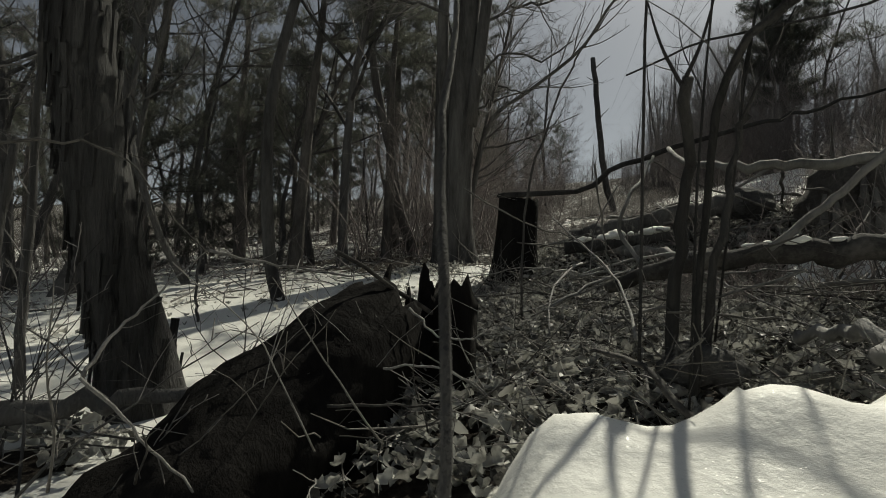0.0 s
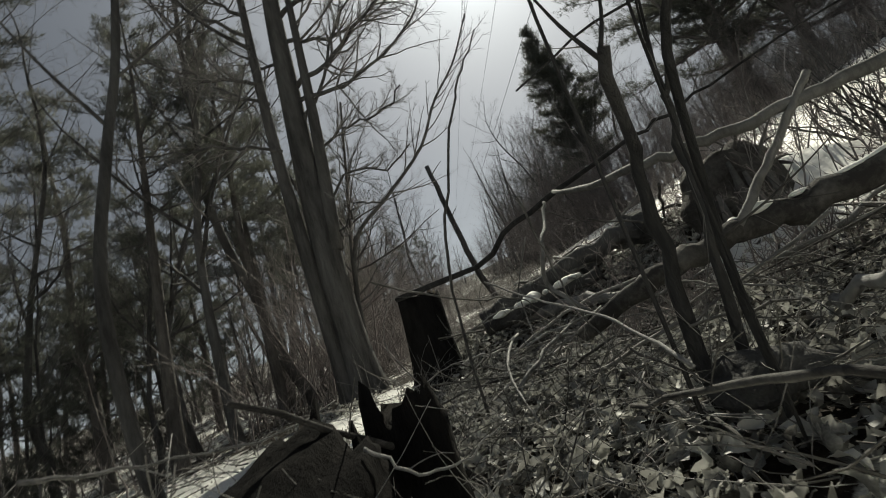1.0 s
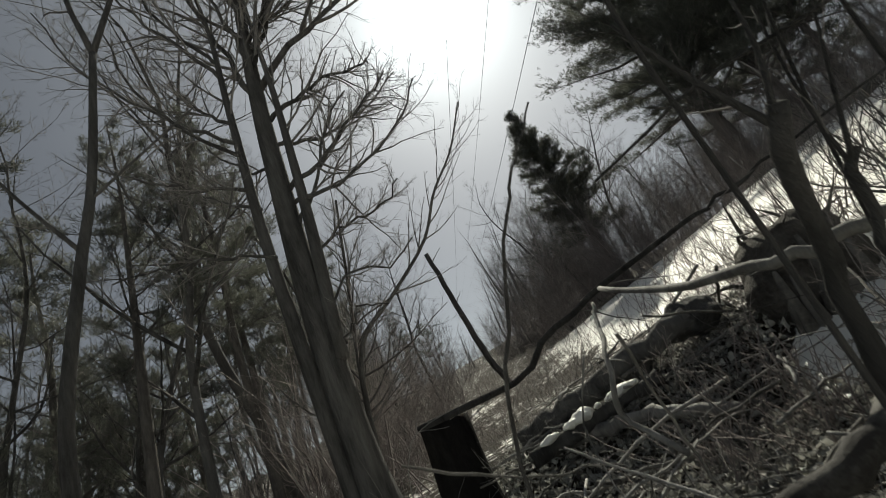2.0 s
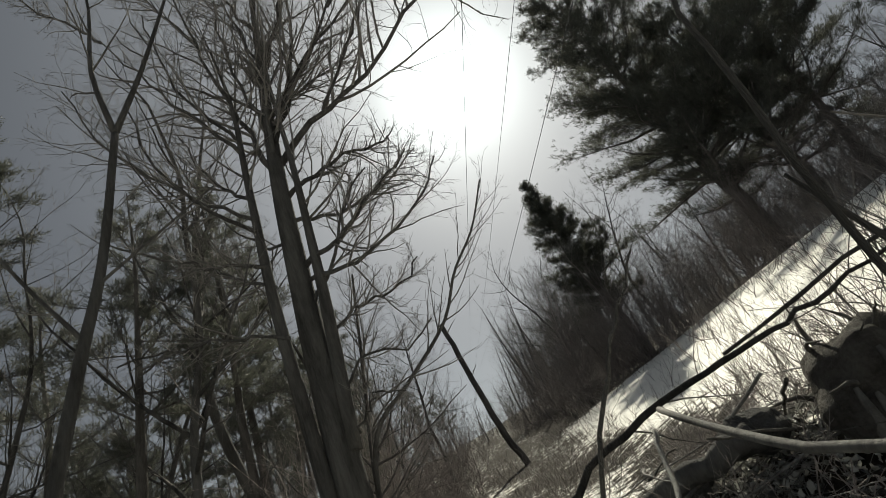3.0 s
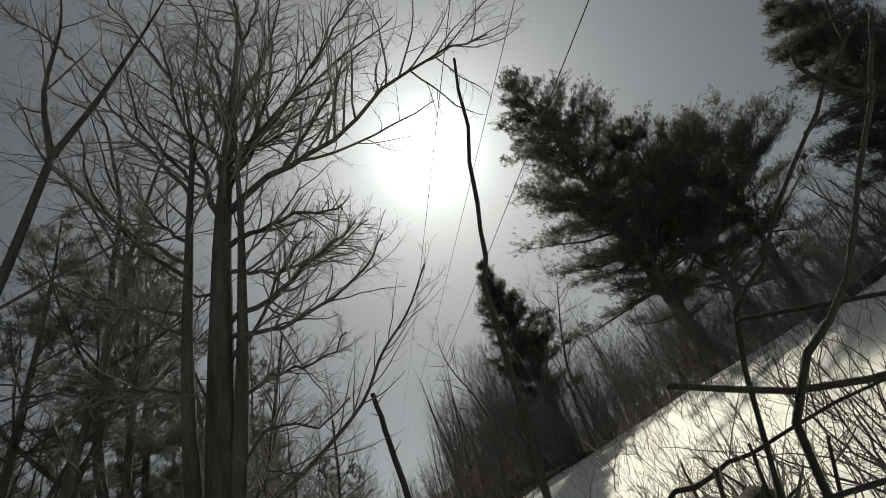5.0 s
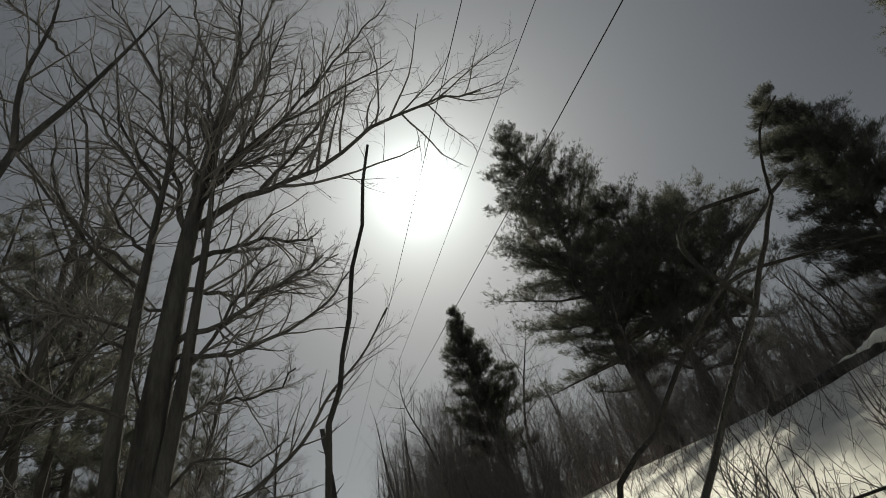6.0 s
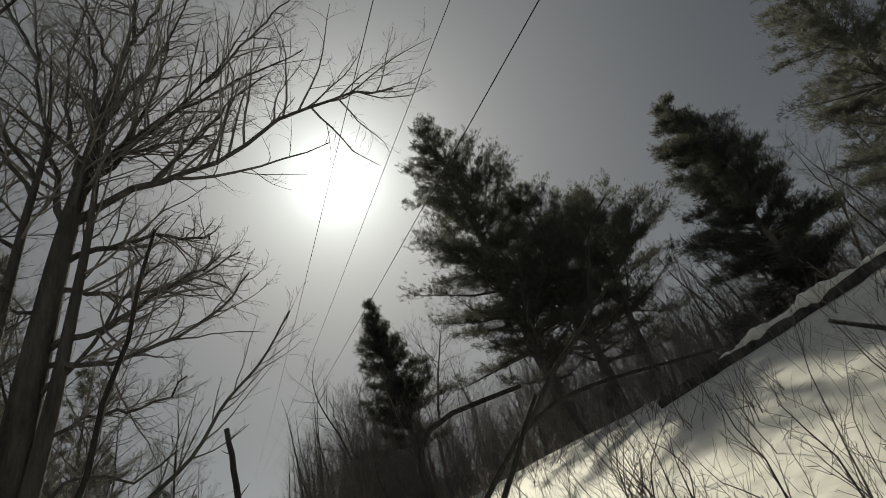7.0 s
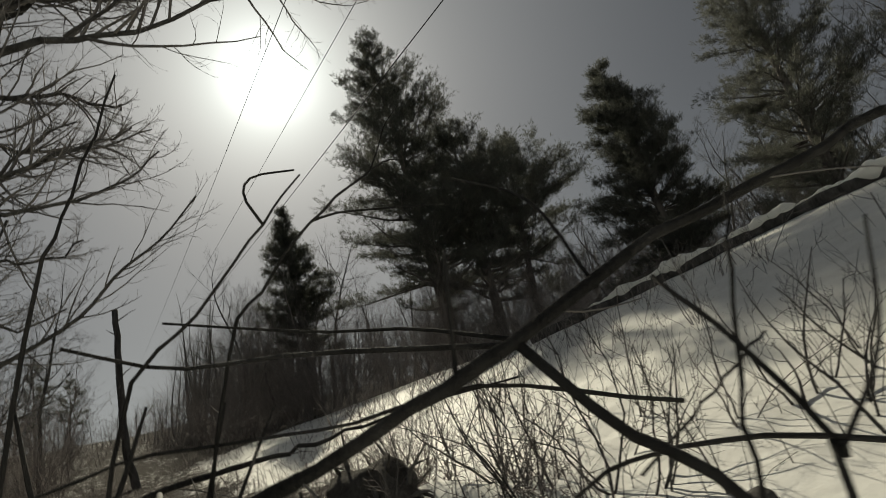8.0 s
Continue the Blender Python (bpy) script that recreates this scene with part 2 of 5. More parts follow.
def jitter(rng, s):
    return Vector((rng.gauss(0, s), rng.gauss(0, s), rng.gauss(0, s)))


def wander(rng, start, way, length, k, bend, rise):
    """A wavering shoot."""
    p, d, pts = Vector(start), Vector(way).normalized(), [Vector(start)]
    for _ in range(k):
        d = (d + jitter(rng, bend) + Vector((0, 0, rise))).normalized()
        p = p + d * (length / k)
        pts.append(p.copy())
    return pts


def taper(r0, r1, n, power=1.0):
    return [r0 + (r1 - r0) * (i / (n - 1)) ** power for i in range(n)]


def side_way(rng, t, angle, around=None):
    """A direction that leaves t at an angle."""
    u = t.cross(Vector((0.2, 0.5, 0.84)))
    u = u.normalized() if u.length > 1e-4 else Vector((1, 0, 0))
    w = t.cross(u)
    a = rng.uniform(0, 2 * math.pi) if around is None else around
    return (t * math.cos(angle) + (u * math.cos(a) + w * math.sin(a)) * math.sin(angle)).normalized()


def shoots(rng, geos, pts, r_base, level, spec):
    """Side shoots along a limb, then theirs: geos[level] takes each order."""
    if level >= len(spec):
        return
    count, ratio, angle, rise, k, bend, sides = spec[level]
    total = sum((pts[i + 1] - pts[i]).length for i in range(len(pts) - 1))
    n = max(1, int(count * (0.7 + 0.6 * rng.random())))
    for j in range(n):
        s = 0.18 + 0.8 * (j + rng.random()) / n
        i = min(int(s * (len(pts) - 1)), len(pts) - 2)
        f = s * (len(pts) - 1) - i
        p = pts[i].lerp(pts[i + 1], f)
        t = (pts[i + 1] - pts[i]).normalized()
        d = side_way(rng, t, radians(rng.uniform(angle * 0.65, angle * 1.3)))
        length = total * ratio * (1.15 - 0.75 * s) * rng.uniform(0.6, 1.25)
        r = max(0.0022, r_base * (1 - 0.75 * s) * 0.55)
        line = wander(rng, p, d, length, k, bend, rise)
        geos[min(level, len(geos) - 1)].tube(line, taper(r, max(0.0014, r * 0.25), len(line)), sides, False)
        shoots(rng, geos, line, r, level + 1, spec)


def twig_parts(rng, parent, pts, r_base, spec, mat):
    """Side twigs of a branch, each with its own finer twigs, each a part."""
    count, ratio, angle, rise, k, bend, sides = spec[0]
    total = sum((pts[i + 1] - pts[i]).length for i in range(len(pts) - 1))
    n = max(1, int(count * (0.7 + 0.6 * rng.random())))
    for j in range(n):
        s = 0.18 + 0.8 * (j + rng.random()) / n
        i = min(int(s * (len(pts) - 1)), len(pts) - 2)
        p = pts[i].lerp(pts[i + 1], s * (len(pts) - 1) - i)
        d = side_way(rng, (pts[i + 1] - pts[i]).normalized(), radians(rng.uniform(angle * 0.65, angle * 1.3)))
        r = max(0.0018, r_base * (1 - 0.75 * s) * 0.5)
        line = wander(rng, p, d, total * ratio * (1.15 - 0.75 * s) * rng.uniform(0.6, 1.25), k, bend, rise)
        g = Geo().tube(line, taper(r, max(0.0012, r * 0.3), len(line)), sides, False)
        shoots(rng, [g], line, r, 1, spec)
        part("twig", g, mat, parent)


# ---------------------------------------------------------------- ground
def bank(x, y):
    return 0.385 * math.log1p(math.exp(min(40, 1.6 * (min(x, 60) - 1.55)))) / 1.6 * max(0.35, 1.18 - 0.02 * y)


HEAPS = [(0.02, 1.14, 0.12, 0.04), (0.34, 1.16, 0.15, 0.08), (0.68, 1.2, 0.17, 0.07), (1.05, 1.22, 0.24, 0.07), (0.17, 1.2, 0.07, -0.05), (0.48, 1.26, 0.08, -0.06)]


def snow_edge(x):
    """How far the near snow reaches towards the leaves."""
    t = max(0.0, min(1.0, (x - 0.25) / 0.5))
    return 1.28 + 0.14 * t * t * (3 - 2 * t) + 0.10 * noise.noise((x * 2.6, 0.3, 2.2)) + 0.09 * noise.noise((x * 6, 0.3, 4.2)) + 0.03 * noise.noise((x * 19, 0.3, 1.2)) + 0.014 * noise.noise((x * 45, 0.3, 6.2))


def height(x, y):
    """The ground: a hillside that climbs ahead, with a steep bank on one side."""
    yy = min(max(y, -60), 150)
    z = 0.11 * yy + max(0.0, yy - 15) * 0.065 + (0.06 * max(x, -60) if x < 0 else 0)
    b = bank(x, yy)
    if x > 13:
        b = bank(13, yy) + 0.10 * min(x - 13, 80)
    z += b
    for hx, hy, r, h in HEAPS:
        q = ((x - hx) ** 2 + (y - hy) ** 2) / (r * r)
        if q < 9:
            z += h * math.exp(-q)
    if -0.4 < x < 2.4 and -0.5 < y < 2.2:
        q = max(0.0, min(1.0, (snow_edge(x) - y) / 0.16)) * max(0.0, min(1.0, (x + 0.28) / 0.26)) * max(0.0, min(1.0, (2.4 - x) / 0.6)) * max(0.0, min(1.0, (y + 0.5) / 0.6))
        z += 0.315 * q * q * (3 - 2 * q)
    if -2 < x < 5 and 2.5 < y < 9:
        s = max(0.0, min(1.0, ((x - 0.1) * 2.4 - (y - 6.2) * 1.0) / 6.76))
        q = math.hypot(x - 0.1 - 2.4 * s, y - 6.2 + 1.0 * s) / 0.85
        z += 0.42 * math.exp(-q * q) * (1 + 0.3 * noise.noise((x * 1.4, y * 1.4, 6)))
    near = max(0.0, 1 - math.hypot(x - 2, y - 6) / 40)
    z += near * (0.05 * noise.noise((x * 0.7, y * 0.7, 3)) + 0.035 * noise.noise((x * 2.1, y * 2.1, 7)) + 0.012 * noise.noise((x * 6, y * 6, 1)))
    return z


def litter(x, y):
    """How far leaves and soil cover the snow, from -1 (never) to 1 (always)."""
    core = 1.25 - math.hypot((x - 0.55) / 1.75, (y - 4.1) / 2.75)
    # The patch at (-1.9, 1.5) is debris plus trunk shade put in as dark soil.
    core = max(core, 1.1 - math.hypot((x + 0.75) / 0.8, (y - 1.7) / 1.1), 0.75 - math.hypot((x + 1.9) / 0.7, (y - 1.5) / 0.6))
    if y < 1.9 and x > -0.3:
        core -= 2.4 * max(0.0, min(1.0, (snow_edge(x) + 0.07 - y) / 0.1))
    core -= 1.6 * max(0.0, 1.0 - math.hypot((x - 1.95) / 0.75, (y - 4.4) / 0.6) ** 2)
    woods = 0.0
    if x < -1 and y > 7:
        woods = min(0.5, 0.12 * (y - 7)) + 0.25 * noise.noise((x * 0.6, y * 0.6, 5))
    if x > 3:
        edge = math.hypot(x, y - 1.5)
        far = 26.5 - 0.16 * abs(math.degrees(math.atan2(x, y - 1.5)) - 12)
        woods = max(woods, min(0.9, (edge - far) * 0.35))
    if -6 < x < 5 and y > 6.5:
        woods = max(woods, min(0.62, 0.25 * (y - 6.5)) + 0.3 * noise.noise((x * 0.5, y * 0.5, 8)) - max(0, x - 2.5) * 0.25)
    if y > 27:
        woods = max(woods, 0.6)
    return max(-1.0, min(1.0, max(core * 1.3, woods)))


def graded(lo, hi, fine_lo, fine_hi, step):
    out = list(np.arange(fine_lo, fine_hi + 1e-6, step))
    s, p = step, fine_hi
    while p < hi:
        s *= 1.16
        p += s
        out.append(p)
    s, p = step, fine_lo
    while p > lo:
        s *= 1.16
        p -= s
        out.insert(0, p)
    return out


def ground_sheet():
    xs, ys = graded(-500, 500, -3.5, 5.0, 0.04), graded(-300, 700, 0.3, 7.0, 0.04)
    verts = [(x, y, height(x, y)) for y in ys for x in xs]
    w = len(xs)
    faces = [(j * w + i, j * w + i + 1, (j + 1) * w + i + 1, (j + 1) * w + i) for j in range(len(ys) - 1) for i in range(w - 1)]
    me = bpy.data.meshes.new("ground")
    me.from_pydata(verts, [], faces)
    me.polygons.foreach_set("use_smooth", [True] * len(me.polygons))
    at = me.attributes.new("litter", "FLOAT", "POINT")
    at.data.foreach_set("value", [litter(v[0], v[1]) for v in verts])
    me.materials.append(SNOW)
    tagged(new("ground", me), "old granular snow with a patch of brown leaf litter", "ground", kind="structure")


ground_sheet()


# ---------------------------------------------------------------- trees
def ground_at(az, dist, eye=(-0.1, 1.6)):
    """A place on the ground at a bearing and a distance from the middle of the path."""
    x, y = eye[0] + dist * math.sin(radians(az)), eye[1] + dist * math.cos(radians(az))
    return Vector((x, y, height(x, y)))


def bare_tree(rng, name, label, tall, r0, first, limbs, spec, bark, at, lean=(0, 0), limb_len=0.33, limb_rise=0.10, bend=0.05):
    """A leafless broadleaf tree: trunk, limbs and twigs."""
    tree = thing(name, label, "tree", at)
    trunk, limb_geo, twig_geo = Geo(), Geo(), Geo()
    n = 12
    line = [Vector((lean[0] * i / n + rng.gauss(0, bend) * (i > 0), lean[1] * i / n + rng.gauss(0, bend) * (i > 0), tall * i / n - 0.25 * (i == 0))) for i in range(n + 1)]
    bow = [rng.gauss(0, 0.035) * tall for _ in range(4)]
    line = [p + Vector((bow[0] * math.sin(p.z / tall * 3.1) + bow[1] * math.sin(p.z / tall * 6.3), bow[2] * math.sin(p.z / tall * 3.1) + bow[3] * math.sin(p.z / tall * 5.2), 0)) for p in line]
    line = smooth_line(line, 22)
    radii = [r0 * (1 + 0.45 * math.exp(-max(0, p.z) * 3.5 / max(0.3, r0 * 8))) * max(0.06, 1 - 0.94 * (max(0, p.z) / tall) ** 1.1) for p in line]
    trunk.tube(line, radii, 9)
    for j in range(limbs):
        s = first + (0.97 - first) * (j + rng.random() * 0.8) / limbs
        i = min(int(s * 22), 21)
        p, t = line[i], (line[i + 1] - line[i]).normalized()
        d = side_way(rng, t, radians(rng.uniform(38, 72)), j * 2.4 + rng.uniform(-0.6, 0.6))
        length = tall * limb_len * (1.1 - 0.75 * s) * rng.uniform(0.65, 1.2)
        r = max(0.008, radii[i] * rng.uniform(0.35, 0.6))
        w = wander(rng, p, d, length, 7, 0.10, limb_rise)
        limb_geo.tube(w, taper(r, r * 0.2, len(w)), 5, False)
        shoots(rng, [twig_geo], w, r, 0, spec)
    part("trunk", trunk, bark, tree)
    tagged(part("branchwork", limb_geo, bark, tree), kind="stuff")
    tagged(part("crown", twig_geo, TWIG, tree), kind="stuff")
    return tree


def needle_mesh(rng_np, centres, ways, count, length, width):
    """Tufts of long needles: thin blades that spread from each shoot's end."""
    c, w = np.repeat(np.array(centres), count, 0), np.repeat(np.array(ways), count, 0)
    n = len(c)
    d = w * 0.9 + rng_np.normal(0, 0.45, (n, 3))
    d /= np.linalg.norm(d, axis=1)[:, None] + 1e-9
    side = np.cross(d, rng_np.normal(0, 1, (n, 3)))
    side /= np.linalg.norm(side, axis=1)[:, None] + 1e-9
    size = length * rng_np.uniform(0.6, 1.25, (n, 1))
    root = c + rng_np.normal(0, length * 0.2, (n, 3))
    verts = np.stack([root - side * width, root + side * width, root + d * size], 1).reshape(-1, 3)
    me = bpy.data.meshes.new("needles")
    me.vertices.add(3 * n)
    me.vertices.foreach_set("co", verts.astype(np.float32).ravel())
    me.loops.add(3 * n)
    me.loops.foreach_set("vertex_index", np.arange(3 * n, dtype=np.int32))
    me.polygons.add(n)
    me.polygons.foreach_set("loop_start", np.arange(0, 3 * n, 3, dtype=np.int32))
    me.polygons.foreach_set("loop_total", np.full(n, 3, dtype=np.int32))
    me.materials.append(NEEDLES)
    me.update()
    me.validate()
    return me


def pine(seed, label, tall, r0, first, reach, at, branches=60, tufts=26, blades=9, length=0.2, width=0.011, lean=(0, 0), gap=0.0, one_side=None, per=7, size=1.0):
    """A white pine: straight trunk, wavering boughs, upturned needle plumes with gaps between."""
    rng, rng_np = random.Random(seed), np.random.RandomState(seed)
    tree = thing("pine_tree", label, "tree", at)
    tree.scale = (size, size, size)
    trunk, bough_geo = Geo(), Geo()
    line = smooth_line([(lean[0] * s + rng.gauss(0, 0.05) * (s > 0), lean[1] * s + rng.gauss(0, 0.05) * (s > 0), tall * s - 0.3 * (s == 0)) for s in (0, 0.2, 0.4, 0.6, 0.8, 1)], 20)
    radii = [max(0.015, r0 * (1 - 0.93 * max(0, p.z) / tall) * (1 + 0.3 * math.exp(-max(0, p.z) * 2))) for p in line]
    trunk.tube(line, radii, 9)
    centres, ways = [], []
    for j in range(branches):
        s = first + (0.985 - first) * ((j + rng.random()) / branches) ** 0.9
        i = min(int(s * 20), 19)
        p = line[i].lerp(line[i + 1], s * 20 - i)
        u = (s - first) / (1 - first)
        prof = (0.45 + 0.75 * math.sin(math.pi * min(1, u * 0.85 + 0.16))) * (1.06 - u) ** 0.55
        a = rng.uniform(0, 2 * math.pi)
        if one_side is not None and rng.random() < 0.5:
            a = one_side + rng.gauss(0, 0.7)
        bl = reach * prof * rng.uniform(0.55, 1.25)
        if rng.random() < gap:
            continue
        d = Vector((math.cos(a), math.sin(a), 0.12 + 0.5 * u + rng.gauss(0, 0.26)))
        w = wander(rng, p, d, bl, 6, 0.10, 0.05)
        r = max(0.01, radii[i] * 0.32)
        bough_geo.tube(w, taper(r, 0.005, len(w)), 4, False)
        m = max(3, int(tufts * bl / reach))
        for _ in range(m):
            q = 0.12 + 0.88 * rng.random() ** 0.75
            k = min(int(q * 6), 5)
            b = w[k].lerp(w[k + 1], q * 6 - k)
            t = (w[k + 1] - w[k]).normalized()
            sd = side_way(rng, t, radians(rng.uniform(15, 70)))
            sd.z = abs(sd.z) * 0.6 + 0.12
            e = b + sd * rng.uniform(0.15, 0.5) * (0.25 + bl * 0.5)
            if rng.random() < 0.5:
                bough_geo.tube([b, b.lerp(e, 0.5) + jitter(rng, 0.02), e], (0.008, 0.006, 0.004), 3, False)
            for step in range(per):
                g = b.lerp(e, 0.2 + 0.95 * (step + rng.random()) / per) + jitter(rng, 0.06)
                wy = (sd + Vector((0, 0, 0.5)) + jitter(rng, 0.22)).normalized()
                centres.append(tuple(g)), ways.append(tuple(wy))
    part("trunk", trunk, PINE_BARK, tree)
    tagged(part("branchwork", bough_geo, PINE_BARK, tree), kind="stuff")
    tagged(part("foliage", needle_mesh(rng_np, centres, ways, blades, length, width), NEEDLES, tree), kind="stuff")
    return tree


FINE = [(9, 0.42, 48, 0.10, 5, 0.14, 4), (6, 0.42, 46, 0.08, 4, 0.16, 3), (3, 0.5, 44, 0.06, 3, 0.18, 3)]
MEDIUM = [(9, 0.42, 46, 0.10, 4, 0.14, 3), (7, 0.45, 46, 0.08, 3, 0.16, 3)]


def two_stem_tree():
    """The tall forked tree beside the cutting: two stems from one foot, long limbs towards the light."""
    rng = random.Random(11)
    tree = thing("bare_tree", "tall leafless tree with several dark stems and spreading limbs", "tree")
    foot = height(-2.2, 9.15)
    main = smooth_line([(-2.18, 9.15, foot - 0.3), (-2.2, 9.10, 2.0), (-2.1, 9.05, 4.40), (-1.95, 9.0, 6.3), (-1.80, 8.98, 8.0), (-1.52, 8.98, 10.2), (-1.2, 8.96, 12.4), (-0.95, 8.95, 14.6)], 30)
    thin = smooth_line([(-2.42, 9.0, foot - 0.3), (-2.46, 8.95, 3.0), (-2.40, 8.78, 5.6), (-2.24, 8.70, 8.1), (-2.12, 8.65, 10.0), (-2.3, 8.6, 12.6)], 26)
    rm = [0.25 * (1 + 0.5 * math.exp(-(p.z - foot) * 2.2)) * max(0.04, 1 - (max(0.0, p.z - foot) / 13.8) ** 1.3) for p in main]
    rt = [0.125 * (1 + 0.5 * math.exp(-(p.z - foot) * 2.2)) * max(0.06, 1 - (max(0.0, p.z - foot) / 11.9) ** 1.3) for p in thin]
    part("trunk", Geo().tube(main, rm, 12), BARK, tree)
    part("trunk", Geo().tube(thin, rt, 10), BARK, tree)
    twig_geo = Geo()
    limbs = [
        ([(-1.72, 9.0, 8.3), (-0.72, 8.85, 8.95), (0.25, 8.7, 9.25), (1.6, 8.2, 9.9), (2.6, 7.6, 9.8), (3.3, 7.1, 9.4)], 0.085),
        ([(-1.80, 9.0, 7.55), (-1.2, 8.9, 7.75), (-0.63, 8.75, 7.82), (0.0, 8.5, 7.55), (0.24, 8.45, 7.42)], 0.06),
        ([(-1.86, 9.0, 6.15), (-0.95, 8.72, 6.37), (-0.19, 8.46, 6.75), (0.36, 8.24, 6.92)], 0.06),
        ([(-2.31, 8.74, 6.3), (-2.8, 8.4, 6.35), (-3.28, 7.97, 6.42), (-3.93, 7.39, 6.74)], 0.045),
        ([(-2.28, 8.72, 6.9), (-2.94, 8.12, 7.51), (-3.33, 7.72, 8.35), (-3.45, 7.55, 9.3)], 0.045),
        ([(-1.80, 8.98, 8.2), (-2.1, 8.85, 9.6), (-2.45, 8.62, 11.8), (-2.6, 8.5, 13.4)], 0.075),
        ([(-1.70, 8.98, 8.9), (-0.8, 8.96, 10.2), (0.3, 8.8, 11.6), (1.2, 8.6, 13.2)], 0.07),
        ([(-1.93, 9.0, 5.4), (-1.3, 8.85, 6.1), (-0.75, 8.7, 6.9), (-0.3, 8.56, 7.2)], 0.045),
        ([(-2.3, 8.75, 5.0), (-3.2, 8.3, 5.2), (-4.2, 7.7, 5.1)], 0.035),
        ([(-2.2, 8.68, 8.6), (-3.0, 8.3, 10.0), (-3.9, 7.9, 11.8)], 0.05),
        ([(-1.45, 8.98, 10.6), (-0.6, 8.6, 11.9), (0.1, 8.2, 13.6)], 0.06),
        ([(-1.5, 8.98, 10.2), (-2.0, 9.4, 11.9), (-2.9, 9.8, 13.5)], 0.06),
        ([(-1.6, 8.98, 9.6), (-0.7, 9.6, 10.6), (0.5, 10.1, 11.6)], 0.055),
        ([(-1.9, 9.0, 5.9), (-1.2, 8.7, 5.7), (-0.5, 8.5, 5.75), (0.3, 8.3, 6.1), (0.7, 8.2, 6.6)], 0.05),
        ([(-1.82, 9.0, 7.1), (-1.1, 9.3, 7.1), (-0.2, 9.5, 7.4), (0.7, 9.6, 8.0)], 0.05),
        ([(-1.78, 8.98, 8.4), (-1.5, 8.6, 9.6), (-1.45, 8.3, 11.2), (-1.7, 8.1, 12.8)], 0.055),
        ([(-2.24, 8.7, 7.6), (-2.9, 8.9, 8.6), (-3.4, 9.1, 10.2)], 0.045),
        ([(-2.3, 8.75, 5.9), (-3.0, 9.1, 6.6), (-3.8, 9.3, 7.6)], 0.04),
        ([(-1.9, 9.02, 4.8), (-1.3, 8.8, 5.1), (-0.7, 8.7, 5.0), (-0.1, 8.6, 5.3)], 0.035),
        ([(-1.88, 9.02, 4.1), (-1.4, 9.1, 4.4), (-0.8, 9.2, 4.3), (-0.3, 9.2, 4.6)], 0.03),
        ([(-1.84, 9.05, 3.4), (-1.5, 8.8, 3.7), (-1.0, 8.7, 3.6)], 0.025),
        ([(-1.9, 9.0, 6.6), (-2.6, 9.5, 7.3), (-3.2, 9.9, 8.4)], 0.04),
        ([(-1.2, 8.96, 12.4), (-0.5, 8.8, 14.4), (0.2, 8.6, 16.5)], 0.05),
        ([(-1.3, 8.96, 12.0), (-1.9, 8.9, 14.0), (-2.2, 8.8, 16.6)], 0.05),
        ([(-1.0, 8.95, 13.0), (-1.0, 8.8, 15.0), (-0.7, 8.7, 17.5)], 0.055),
        ([(0.3, 8.8, 11.6), (1.4, 8.5, 13.0), (2.4, 8.1, 14.2)], 0.04),
        ([(-2.45, 8.62, 11.8), (-3.2, 8.4, 13.6), (-4.0, 8.2, 15.2)], 0.045),
        ([(-3.9, 7.9, 11.8), (-4.5, 7.7, 12.6), (-5.2, 7.5, 13.4)], 0.035),
        ([(-1.75, 8.98, 8.6), (-1.0, 8.8, 10.0), (-0.4, 8.6, 11.8), (-0.2, 8.4, 13.8)], 0.06),
        ([(-1.6, 8.98, 9.4), (-0.5, 8.7, 10.3), (0.9, 8.4, 11.2), (2.2, 8.0, 11.7)], 0.055),
        ([(-0.6, 8.82, 9.0), (0.3, 8.5, 10.0), (1.3, 8.1, 11.0)], 0.04),
        ([(-2.3, 8.7, 7.2), (-3.2, 8.5, 8.0), (-4.2, 8.2, 9.4), (-4.8, 8.0, 11.0)], 0.045),
        ([(-2.2, 8.68, 8.9), (-2.9, 8.4, 10.4), (-3.2, 8.2, 12.6)], 0.045),
        ([(-1.7, 8.98, 9.0), (-1.9, 8.5, 10.8), (-1.6, 8.1, 12.9)], 0.05),
    ]
    third = smooth_line([(-1.98, 9.0, 3.2), (-1.72, 8.95, 5.2), (-1.58, 8.9, 6.6), (-1.45, 8.85, 8.2), (-1.35, 8.8, 10.2), (-1.0, 8.75, 12.4)], 20)
    part("trunk", Geo().tube(third, taper(0.12, 0.01, len(third)), 8), BARK, tree)
    spec = [(19, 0.46, 46, 0.06, 7, 0.13, 4), (8, 0.48, 46, 0.04, 5, 0.17, 3), (3.6, 0.5, 44, 0.02, 3, 0.2, 3)]
    for pts, r in limbs:
        r *= 0.85
        line = smooth_line(pts, 12)
        line = [line[0]] + [p + jitter(rng, 0.03) for p in line[1:]]
        g = Geo().tube(line, taper(r, 0.012 if r < 0.08 else 0.01, len(line), 0.8), 7)
        part("limb", g, BARK, tree)
        shoots(rng, [twig_geo], line, r, 0, spec)
    for line, r in ((main[16:], 0.09), (thin[12:], 0.055), (third[6:], 0.05)):
        shoots(rng, [twig_geo], line, r, 0, [(16, 0.36, 48, 0.08, 6, 0.12, 4)] + spec[1:])
    tagged(part("crown", twig_geo, TWIG, tree), kind="stuff")


